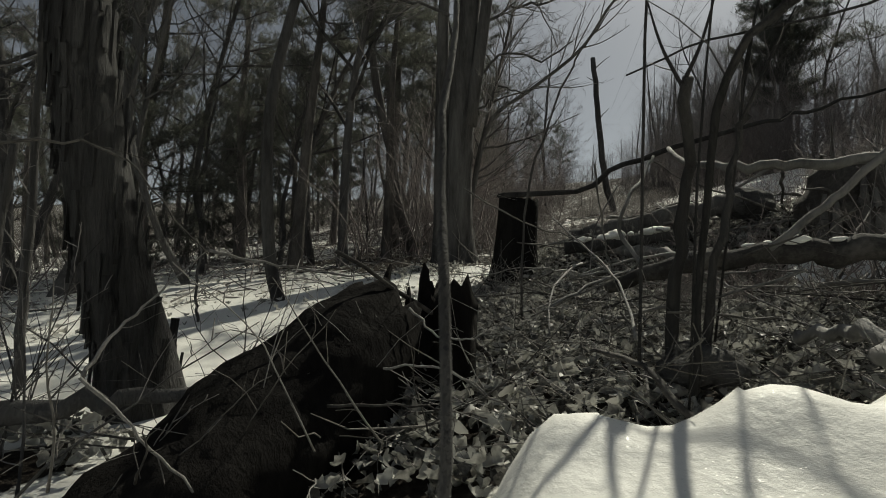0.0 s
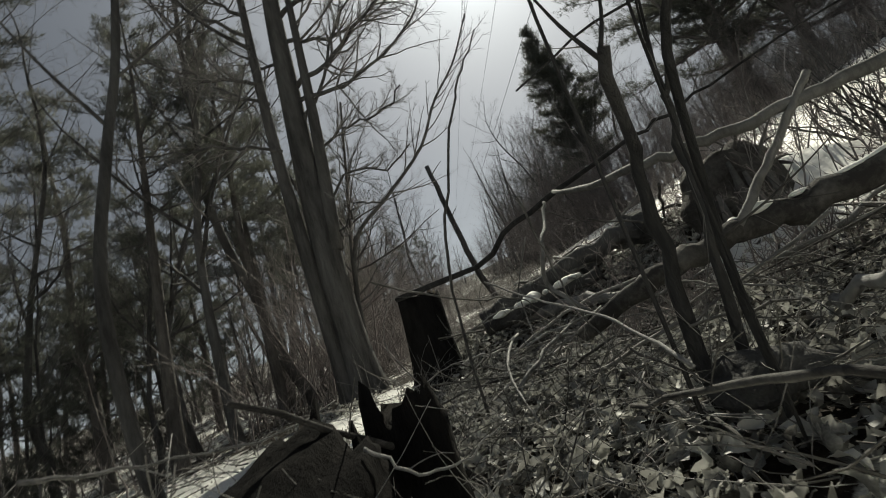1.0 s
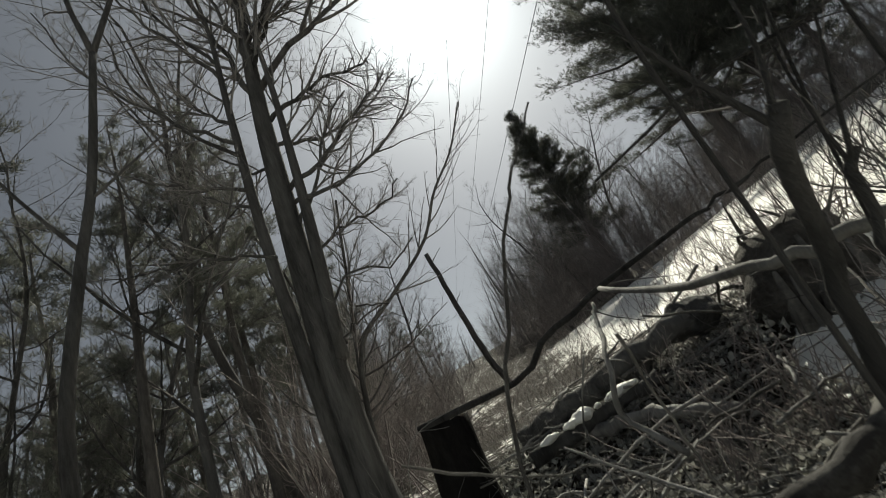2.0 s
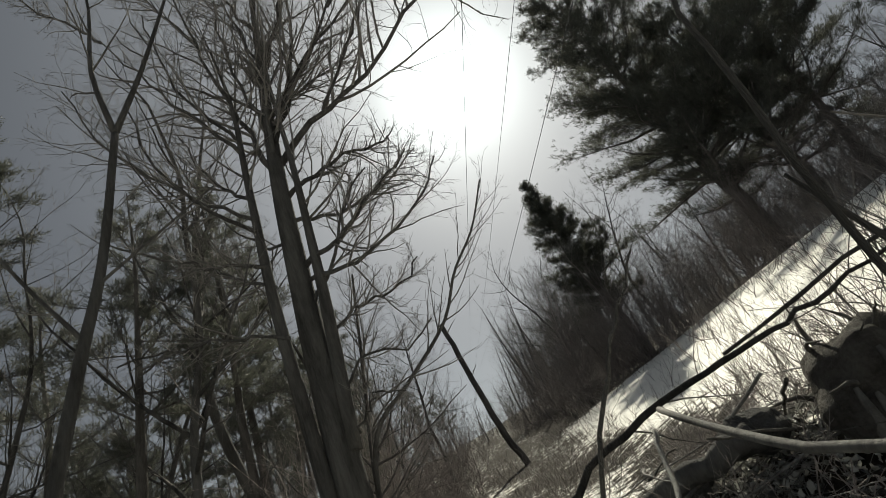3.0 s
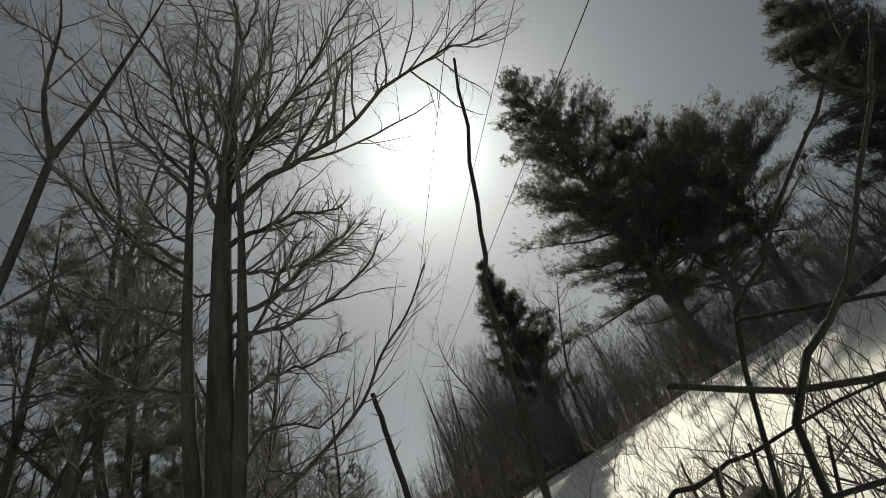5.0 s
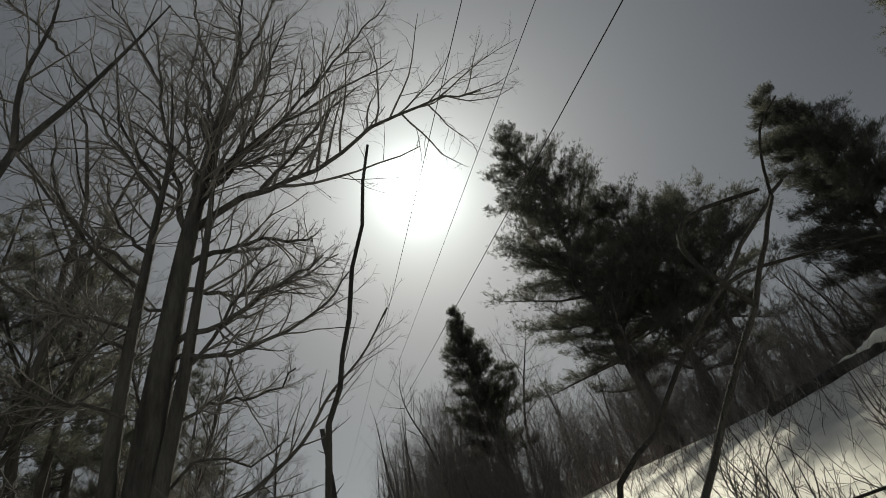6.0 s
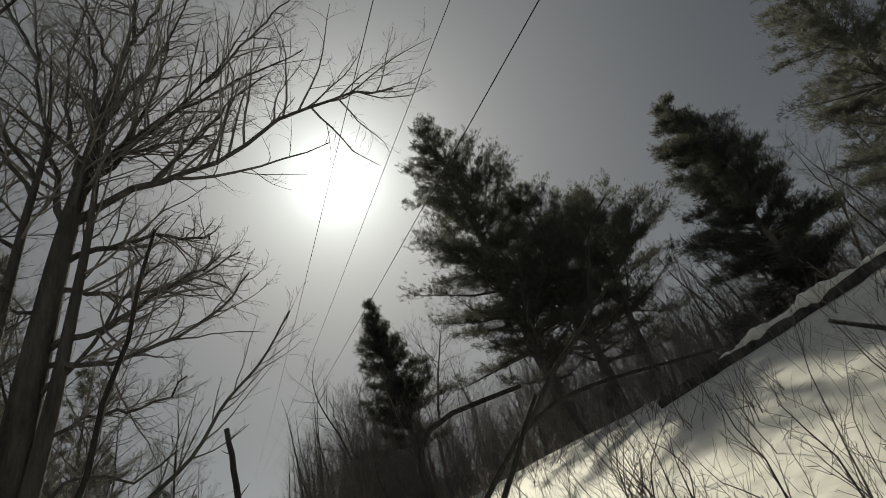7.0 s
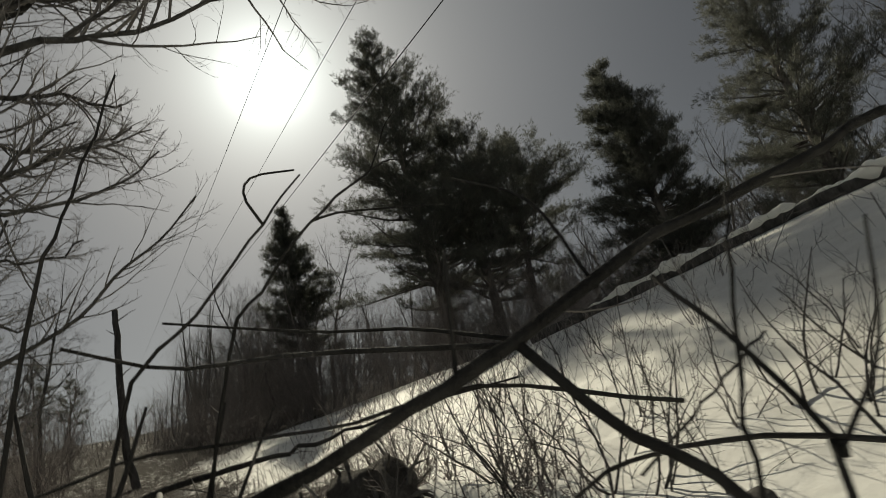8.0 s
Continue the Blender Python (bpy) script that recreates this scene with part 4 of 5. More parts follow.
SPRAY = [(5, 0.22, 45, 0.05, 4, 0.12, 3), (2, 0.5, 40, 0.04, 3, 0.15, 3)]
pole_branch("fallen_log", "long slanting dead trunk propped over the brush", "log", BARK_DARK,
            [(-0.85, 5.35, 1.5), (-0.12, 5.0, 1.48), (0.25, 4.76, 1.63), (0.61, 4.62, 1.732), (0.83, 4.41, 1.763), (1.03, 4.17, 1.778), (1.22, 4.03, 1.796), (1.43, 3.92, 1.823), (1.75, 3.75, 1.875), (2.4, 3.4, 1.945)], 0.027, 0.006, 1, n=26, twigs=SPRAY)
pole_branch("fallen_log", "grey barkless trunk sloping out of the slanting one", "log", GREY_WOOD,
            [(0.585, 4.47, 1.71), (0.56, 3.5, 1.42), (0.62, 2.88, 1.28), (0.76, 2.76, 1.255), (0.95, 2.70, 1.246), (1.14, 2.63, 1.245), (1.34, 2.59, 1.256), (1.8, 2.5, 1.3)], 0.016, 0.026, 2, n=26, rough=0.006)
pole_branch("fallen_branch", "pale dead branch hanging from the slanting trunk", "branch", PALE_WOOD,
            [(0.46, 4.3, 1.62), (0.41, 4.2, 1.50), (0.25, 3.8, 1.22), (0.22, 3.85, 1.02), (0.35, 3.7, 0.8)], 0.011, 0.015, 75, n=14, rough=0.006)
pole_branch("fallen_log", "thick brown log with scraps of snow across the leaf litter", "log", BROWN_STICK,
            [(0.12, 2.78, 0.70), (0.31, 2.56, 0.785), (0.61, 2.62, 0.845), (0.86, 2.64, 0.868), (1.15, 2.62, 0.885), (1.9, 2.5, 0.98), (2.6, 2.3, 1.15)], 0.03, 0.07, 3, n=28, rough=0.008, twigs=SPRAY)
pole_branch("fallen_log", "straight grey log leaning on the brush", "log", GREY_WOOD, [(0.74, 2.6, 0.87), (0.97, 2.66, 1.07), (1.11, 2.62, 1.21), (1.22, 2.6, 1.33)], 0.018, 0.015, 4, n=16, rough=0.003)
pole_branch("fallen_branch", "pale curved branch on the leaves by the snow", "branch", PALE_WOOD, [(0.76, 2.32, 0.56), (0.80, 2.05, 0.60), (0.78, 1.78, 0.60), (0.74, 1.55, 0.55)], 0.018, 0.03, 5)
pole_branch("fallen_log", "snow-dusted log behind the stump", "log", BARK, [(-0.2, 6.0, 1.12), (0.5, 5.7, 1.24), (1.3, 5.35, 1.42)], 0.09, 0.08, 6, rough=0.02)
pole_branch("fallen_log", "grey log at the back of the brush", "log", PALE_WOOD, [(0.05, 5.5, 0.98), (0.55, 5.0, 0.95), (0.95, 4.5, 0.78)], 0.05, 0.04, 7)
pole_branch("fallen_log", "mossy log across the snow at the foot of the trunk", "log", BARK, [(-2.6, 1.25, 0.16), (-1.77, 1.50, 0.26), (-1.44, 1.58, 0.31), (-1.1, 1.70, 0.34)], 0.05, 0.018, 8, n=14)


def log_snow(pts, spans, wide):
    """Old snow left in ragged patches along a log."""
    crust = thing("snow_crust", "ragged patches of old snow along a fallen log", "snow")
    pts = smooth_line(pts, 90)
    for lo, hi, fat in spans:
        run = pts[int(lo * len(pts)):max(int(hi * len(pts)), int(lo * len(pts)) + 5)]
        g = Geo()
        g.tube(run, [wide * fat * math.sin(math.pi * (i + 0.6) / (len(run) + 0.2)) ** 0.5 for i in range(len(run))], 14)
        for i, v in enumerate(g.v):
            k = run[min(i // 14, len(run) - 1)]
            o = Vector(v) - k
            p = Vector(v)
            f = 1 + 0.5 * noise.noise(p * 9) + 0.35 * noise.noise(p * 24) + 0.2 * noise.noise(p * 55)
            g.v[i] = tuple(k + Vector((o.x * f, o.y * f * 1.3, o.z * f * 0.75)))
        part("patch", g, SNOW, crust)


log_snow([(-0.12, 5.1, 1.045), (0.2, 5.2, 1.095), (0.45, 5.25, 1.13), (0.72, 5.2, 1.165)], ((0.0, 0.17, 0.7), (0.2, 0.5, 1.2), (0.52, 0.6, 0.6), (0.64, 0.97, 1.0)), 0.046)
log_snow([(0.64, 2.62, 0.888), (0.86, 2.64, 0.912), (1.15, 2.62, 0.933), (1.9, 2.5, 1.036)], ((0.02, 0.1, 0.6), (0.14, 0.2, 0.9), (0.24, 0.42, 1.0), (0.5, 0.6, 0.7), (0.66, 0.9, 1.0)), 0.024)
pole_branch("fallen_log", "grey log under a crust of snow", "log", BARK, [(-0.2, 5.12, 0.98), (0.2, 5.24, 1.04), (0.45, 5.29, 1.08), (0.85, 5.2, 1.13)], 0.06, 0.05, 76, rough=0.01)


def broken_stem(label, pts, r0, r1, seed, tops):
    rng = random.Random(seed)
    ob = thing("dead_tree", label, "tree")
    line = smooth_line(pts, 14)
    line = [p + jitter(rng, 0.008) for p in line]
    part("trunk", Geo().tube(line, [q * (1 + rng.gauss(0, 0.08)) for q in taper(r0, r1, len(line))], 9), BARK_DARK, ob)
    for p2, a in tops:
        l2 = smooth_line(p2, 8)
        part("shoot", Geo().tube(l2, taper(a, 0.003, len(l2)), 6), BARK_DARK, ob)
        twig_parts(rng, ob, l2, a, [(4, 0.3, 38, 0.06, 4, 0.1, 3)], TWIG)


broken_stem("dark broken stem with thin upright shoots", [(0.33, 2.4, 0.2), (0.345, 2.3, 0.72), (0.382, 2.27, 1.13), (0.335, 2.06, 1.43)], 0.025, 0.019, 21,
            [([(0.34, 2.08, 1.40), (0.27, 2.08, 1.55), (0.22, 2.1, 1.74)], 0.008), ([(0.335, 2.06, 1.41), (0.39, 2.06, 1.54), (0.44, 2.08, 1.72)], 0.008)])
broken_stem("crooked dark sapling with spreading shoots", [(0.45, 2.4, 0.3), (0.48, 2.25, 0.8), (0.53, 2.3, 1.13), (0.57, 2.27, 1.36)], 0.018, 0.011, 22,
            [([(0.565, 2.27, 1.33), (0.64, 2.25, 1.52), (0.73, 2.24, 1.72)], 0.007), ([(0.56, 2.28, 1.3), (0.57, 2.27, 1.5), (0.62, 2.27, 1.75)], 0.006)])


pole_branch("fallen_branch", "dark branch lying low from the leaves to the snow", "branch", BROWN_STICK, [(0.02, 1.95, 0.52), (0.10, 1.6, 0.55), (0.165, 1.35, 0.56), (0.20, 1.22, 0.52), (0.27, 1.17, 0.46)], 0.006, 0.009, 71, n=18, rough=0.003, twigs=SPRAY)
pole_branch("fallen_branch", "long thin pale twig slanting over the leaves", "branch", PALE_WOOD, [(-0.16, 3.0, 1.05), (0.045, 2.8, 0.86), (0.153, 2.38, 0.71), (0.183, 1.95, 0.555)], 0.004, 0.0055, 72, n=16, rough=0.004)
pole_branch("sapling", "slender knotty sapling rising from the brush pile", "sapling", BARK, [(-0.34, 3.2, 0.5), (-0.3, 2.95, 1.06), (-0.19, 2.67, 1.38), (-0.07, 2.51, 1.62), (0.01, 2.44, 1.73), (0.1, 2.40, 1.84)], 0.0075, 0.0025, 73, n=20, rough=0.005)


def near_saplings():
    pole_branch("sapling", "thin smooth grey sapling standing in the snow", "sapling", BARK, [(-0.03, 0.33, 0.05), (-0.045, 0.425, 0.45), (-0.06, 0.49, 0.7), (-0.093, 0.59, 0.85), (-0.117, 0.70, 1.0), (-0.146, 0.86, 1.25), (-0.2, 1.05, 1.6)], 0.0058, 0.0037, 31, rough=0.002, n=18)
    sap = [([(-2.55, 1.75, -0.3), (-2.45, 1.8, 0.4), (-2.35, 1.85, 1.3)], 0.03), ([(-1.95, 1.35, -0.3), (-2.02, 1.45, 0.2), (-2.2, 1.6, 0.75)], 0.022), ([(-2.9, 2.3, -0.2), (-2.85, 2.3, 0.8), (-2.8, 2.3, 2.4)], 0.03),
           ([(-3.3, 4.2, 0.1), (-3.35, 4.2, 0.5), (-3.3, 4.2, 0.95)], 0.015)]
    for k, (pts, r) in enumerate(sap):
        pole_branch("sapling", "thin dark sapling beside the shaggy trunk", "sapling", BARK, pts, r, r * 0.6, 60 + k, rough=0.006, twigs=SPRAY)


near_saplings()


def trunk_foot_shrubs():
    """Bare thin-stemmed shrubs round the foot of the shaggy trunk."""
    rng = random.Random(95)
    for x, y, tall, stems in ((-1.55, 1.3, 0.7, 6), (-1.95, 1.55, 0.8, 5), (-2.35, 1.9, 0.9, 5), (-1.3, 1.05, 0.5, 5), (-2.7, 2.6, 1.0, 4), (-1.7, 2.5, 0.7, 4)):
        sh = thing("shrub", "leafless thin-stemmed shrub at the foot of the trunk", "shrub", (x, y, height(x, y) - 0.05), "shrubs by the trunk")
        for _ in range(stems):
            w = wander(rng, (rng.gauss(0, 0.08), rng.gauss(0, 0.08), 0), (rng.gauss(0, 0.6), rng.gauss(0, 0.6), 1), tall * rng.uniform(0.6, 1.4), 7, 0.16, 0.0)
            r = rng.uniform(0.003, 0.007)
            part("stem", Geo().tube(w, taper(r, 0.0015, len(w)), 5), BARK, sh)
            twig_parts(rng, sh, w, r, [(5, 0.4, 42, 0.02, 4, 0.16, 3), (2, 0.5, 40, 0.02, 3, 0.15, 3)], TWIG)


trunk_foot_shrubs()


def arching_twigs():
    """Loose arching twigs above the leaves and the dark trunk."""
    runs = [
        [(-1.6, 1.1, 1.0), (-1.46, 1.13, 1.07), (-1.3, 1.22, 1.09), (-1.17, 1.26, 1.05), (-1.05, 1.27, 0.94), (-1.0, 1.40, 0.80)],
        [(-1.45, 1.42, 0.42), (-1.48, 1.55, 0.53), (-1.5, 1.76, 0.66), (-1.53, 2.06, 0.83)],
        [(-1.53, 2.06, 0.83), (-1.39, 2.29, 0.78), (-1.06, 2.57, 0.73), (-0.86, 2.76, 0.78)],
        [(-0.62, 2.9, 1.2), (-0.3, 3.0, 1.02), (-0.05, 3.1, 0.95), (0.1, 3.15, 0.8)],
        [(-0.85, 5.1, 0.75), (-0.98, 4.9, 1.1), (-0.85, 4.9, 1.42), (-0.5, 5.0, 1.5)],
        [(-0.7, 1.8, 0.42), (-0.45, 1.85, 0.44), (-0.2, 1.9, 0.3), (0.0, 2.0, 0.12)],
        [(-0.72, 1.6, 0.35), (-0.45, 1.65, 0.36), (-0.25, 1.7, 0.33)],
        [(-0.62, 2.05, 0.62), (-0.5, 2.05, 0.52), (-0.38, 2.05, 0.52), (-0.28, 2.05, 0.56)],
        [(-1.1, 1.1, 0.5), (-0.95, 1.2, 0.3), (-0.75, 1.3, 0.05)],
        [(0.05, 2.6, 1.25), (0.12, 2.7, 0.8), (0.25, 2.6, 0.4)],
        [(0.2, 3.9, 1.35), (0.05, 3.95, 1.05), (0.05, 3.7, 0.7), (0.2, 3.4, 0.45)],
        [(-0.3, 3.3, 0.5), (0.2, 3.2, 0.72), (0.8, 3.0, 0.62)],
        [(0.15, 2.3, 0.62), (0.3, 2.15, 0.45), (0.38, 2.05, 0.28)],
        [(0.5, 2.9, 0.8), (0.75, 2.6, 0.65), (0.95, 2.4, 0.5)],
    ]
    for k, pts in enumerate(runs):
        pole_branch("fallen_branch", "thin dry arching twig over the leaf litter", "branch", PALE_WOOD if k % 3 else BROWN_STICK, pts, 0.0075 if k in (1, 2) else 0.005, 0.0022, 100 + k, group="loose twigs", rough=0.004,
                    twigs=[(3, 0.3, 40, 0.0, 4, 0.15, 4)])


arching_twigs()


def butt_twigs():
    """Thin dead twigs standing and hanging round the dark butt and the shattered stump."""
    rng = random.Random(96)
    for k in range(20):
        s = rng.random()
        p = Vector((-1.05 + 0.75 * s + rng.gauss(0, 0.1), 1.15 + 1.0 * s + rng.gauss(0, 0.15), 0.0))
        p.z = height(p.x, p.y) + rng.uniform(0.02, 0.25)
        w = wander(rng, p, (rng.gauss(0.1, 0.7), rng.gauss(-0.1, 0.4), rng.gauss(0.55, 0.5)), rng.uniform(0.25, 0.75), 6, 0.14, -0.05)
        pole_branch("fallen_branch", "thin dry twig beside the rotten trunk", "branch", BROWN_STICK if k % 4 else PALE_WOOD, w, rng.uniform(0.002, 0.004), 0.0012, 400 + k, group="twigs round the trunk", n=8, rough=0.002, twigs=[(3, 0.35, 42, 0.0, 3, 0.15, 3)])


butt_twigs()


def bank_branches():
    """The fallen crown that hangs over the snow bank."""
    D = BARK_DARK
    pole_branch("fallen_branch", "long dark limb of a fallen crown over the snow bank", "branch", D,
                [(0.36, 2.02, 0.3), (0.38, 1.98, 0.8), (0.40, 1.86, 1.25), (0.461, 1.735, 1.425), (0.578, 1.618, 1.488), (0.745, 1.50, 1.565), (0.904, 1.431, 1.630), (1.216, 1.360, 1.789), (1.540, 1.241, 1.903), (1.865, 1.158, 2.028), (2.376, 1.026, 2.133)], 0.0115, 0.0125, 41, n=30, rough=0.003,
                side=[([(0.904, 1.431, 1.630), (0.954, 1.325, 1.480), (0.990, 1.218, 1.388), (1.089, 1.028, 1.052)], 0.0085, 0.007),
                      ([(0.893, 1.443, 1.630), (0.659, 1.691, 1.704), (0.472, 1.845, 1.734), (0.307, 1.835, 1.778)], 0.005, 0.003),
                      ([(0.916, 1.455, 1.642), (0.857, 1.667, 1.732), (0.717, 1.797, 1.775), (0.459, 1.904, 1.839)], 0.004, 0.0025),
                      ([(1.066, 1.396, 1.704), (1.085, 1.514, 1.938), (1.037, 1.679, 2.087)], 0.004, 0.0025),
                      ([(0.812, 1.467, 1.593), (0.821, 1.456, 1.722), (0.831, 1.457, 1.792)], 0.004, 0.003)],
                twigs=[(5, 0.12, 50, 0.02, 4, 0.14, 4)])
    pole_branch("fallen_branch", "forked dark twig against the snow", "branch", D, [(1.195, 1.383, 1.719), (1.197, 1.276, 1.556), (1.177, 1.194, 1.404), (1.166, 1.205, 1.357), (1.195, 1.257, 0.584)], 0.0045, 0.006, 42, rough=0.003,
                side=[([(1.177, 1.194, 1.404), (1.291, 1.147, 1.524), (1.392, 1.124, 1.713)], 0.004, 0.0025)])
    pole_branch("fallen_branch", "upright dark twig against the snow", "branch", D, [(1.331, 1.278, 1.839), (1.197, 1.282, 1.567), (1.179, 1.322, 1.356), (1.182, 1.375, 0.700)], 0.003, 0.005, 43, rough=0.003)
    pole_branch("fallen_branch", "curved branch low over the snow", "branch", D, [(0.995, 1.686, 1.314), (1.097, 1.569, 1.411), (1.213, 1.463, 1.438), (1.364, 1.227, 1.396), (1.519, 0.967, 1.179)], 0.0035, 0.0055, 44, rough=0.003)
    pole_branch("fallen_branch", "short thin twig over the snow", "branch", D, [(1.120, 1.475, 1.412), (1.199, 1.358, 1.508), (1.267, 1.276, 1.581)], 0.003, 0.002, 45, rough=0.002)
    pole_branch("sapling", "arching twig with a forked tip", "sapling", D, [(0.337, 1.936, 0.324), (0.386, 1.858, 1.587), (0.507, 1.801, 1.814), (0.619, 1.733, 1.972), (0.694, 1.714, 2.080)], 0.0045, 0.002, 46, rough=0.003,
                side=[([(0.619, 1.733, 1.972), (0.589, 1.743, 2.039), (0.607, 1.734, 2.078), (0.684, 1.714, 2.090)], 0.003, 0.002)])
    pole_branch("fallen_branch", "straight grey branch resting in the shrubs", "branch", D, [(0.176, 2.502, 1.606), (0.466, 2.313, 1.649), (0.804, 2.134, 1.634), (1.106, 1.863, 1.643), (1.458, 1.613, 1.524)], 0.004, 0.006, 47, rough=0.003)
    pole_branch("sapling", "tall knotty arching sapling beside the brush pile", "sapling", D, [(0.2, 2.1, 0.3), (0.21, 2.08, 1.4), (0.24, 2.06, 1.96), (0.285, 2.06, 2.2), (0.355, 2.05, 2.55)], 0.0066, 0.0028, 49, rough=0.003)
    pole_branch("sapling", "slim dark sapling on the bank with bent forked tips", "sapling", D, [(0.52, 2.5, 0.5), (0.60, 2.2, 1.75), (0.70, 2.05, 1.99), (0.785, 1.95, 2.105), (0.947, 1.913, 2.247), (1.005, 1.92, 2.29)], 0.0048, 0.0026, 50, n=22, rough=0.002,
                side=[([(0.947, 1.913, 2.247), (0.985, 1.916, 2.33), (1.0, 1.89, 2.385), (1.017, 1.848, 2.409)], 0.0028, 0.0016), ([(1.005, 1.92, 2.29), (1.02, 1.92, 2.298), (1.04, 1.923, 2.30)], 0.0025, 0.0016),
                      ([(0.785, 1.95, 2.105), (0.86, 1.96, 2.14), (0.951, 1.964, 2.158), (1.043, 1.933, 2.157), (1.15, 1.9, 2.155)], 0.0035, 0.002)])
    run = [(10.6, 13.0), (11.0, 11.0), (11.7, 8.2), (12.1, 6.0), (12.3, 3.5)]
    pole_branch("fallen_log", "snow-covered log along the top of the bank", "log", BARK, [(x, y, height(x, y) + 0.1) for x, y in run], 0.15, 0.12, 52, n=24)
    g = Geo()
    pts = smooth_line([(x - 0.03, y - 0.05, height(x, y) + 0.22) for x, y in run[1:]], 130)
    g.tube([p + Vector((0.05 * noise.noise(p * 4), 0, 0.06 * noise.noise(p * 3) + 0.03 * noise.noise(p * 9))) for p in pts], [max(0.02, 0.085 + 0.12 * noise.noise(p * 2.2) + 0.06 * noise.noise(p * 7)) * min(1, 0.1 + i / 14) for i, p in enumerate(pts)], 14)
    tagged(part("snow_ridge", g, SNOW, None), "crust of snow lying along the fallen log", "snow")


bank_branches()


def shrubs():
    """Bare shrub stems that stand out of the snow on the bank."""
    rng = random.Random(90)
    for k in range(70):
        for _ in range(50):
            x, y = (rng.uniform(1.8, 4.5), rng.uniform(1.2, 5.5)) if k < 18 else (rng.uniform(2.0, 10.5), rng.uniform(3.2, 17))
            if math.hypot(x, y - 1.2) > 1.9 and litter(x, y) < 0.3:
                break
        sh = thing("shrub", "leafless brown shrub standing in the snow", "shrub", (x, y, height(x, y) - 0.05), "shrubs on the bank")
        stems = rng.randint(2, 5)
        for _ in range(stems):
            tall = rng.uniform(0.35, 1.0) * (1.1 if rng.random() < 0.8 else 1.6)
            w = wander(rng, (rng.gauss(0, 0.06), rng.gauss(0, 0.06), 0), (rng.gauss(0, 0.35), rng.gauss(0, 0.35), 1), tall, 6, 0.12, 0.03)
            r = rng.uniform(0.004, 0.009)
            part("stem", Geo().tube(w, taper(r, 0.002, len(w)), 5), TWIG, sh)
            twig_parts(rng, sh, w, r, [(6, 0.38, 40, 0.05, 4, 0.14, 3), (2, 0.5, 40, 0.04, 3, 0.15, 3)], TWIG_RED)
    for x, y, tall in ((3.2, 4.48, 1.1), (3.3, 3.84, 1.2), (3.04, 4.84, 0.9), (3.33, 3.43, 1.0), (2.75, 4.1, 0.8), (4.7, 2.67, 1.3), (3.95, 2.35, 1.2), (4.3, 2.9, 0.9), (4.1, 7.3, 1.2), (2.9, 6.3, 1.0), (3.6, 5.6, 1.1), (4.7, 6.5, 1.1), (4.9, 7.2, 1.2), (5.2, 7.9, 1.2), (5.4, 8.6, 1.3)):
        sh = thing("shrub", "leafless dark shrub with forked stems standing in the snow", "shrub", (x, y, height(x, y) - 0.05), "shrubs on the bank")
        for _ in range(rng.randint(3, 5)):
            w = wander(rng, (rng.gauss(0, 0.08), rng.gauss(0, 0.08), 0), (rng.gauss(0, 0.45), rng.gauss(0, 0.45), 1), tall * rng.uniform(0.7, 1.2), 7, 0.16, 0.03)
            r = rng.uniform(0.008, 0.013)
            part("stem", Geo().tube(w, taper(r, 0.003, len(w)), 6), BARK, sh)
            twig_parts(rng, sh, w, r * 0.9, [(6, 0.5, 42, 0.06, 5, 0.16, 4), (3, 0.5, 42, 0.05, 4, 0.16, 3)], BARK)
    g = Geo()
    for _ in range(900):
        a, d = radians(rng.uniform(4, 85)), 3 + 21 * rng.random() ** 0.8
        x, y = d * math.sin(a), 1.6 + d * math.cos(a)
        w = wander(rng, (x, y, height(x, y) - 0.03), (rng.gauss(0, 0.3), rng.gauss(0, 0.3), 1), rng.uniform(0.2, 0.8), 3, 0.12, 0)
        g.tube(w, taper(rng.uniform(0.002, 0.0045), 0.0015, 4), 3, False)
        shoots(rng, [g], w, 0.004, 0, [(2, 0.45, 38, 0.04, 2, 0.15, 3)])
    tagged(part("dry_stalks", g, BARK, None), "thin dry brown stalks poking through the snow", "stalks", kind="stuff")


shrubs()


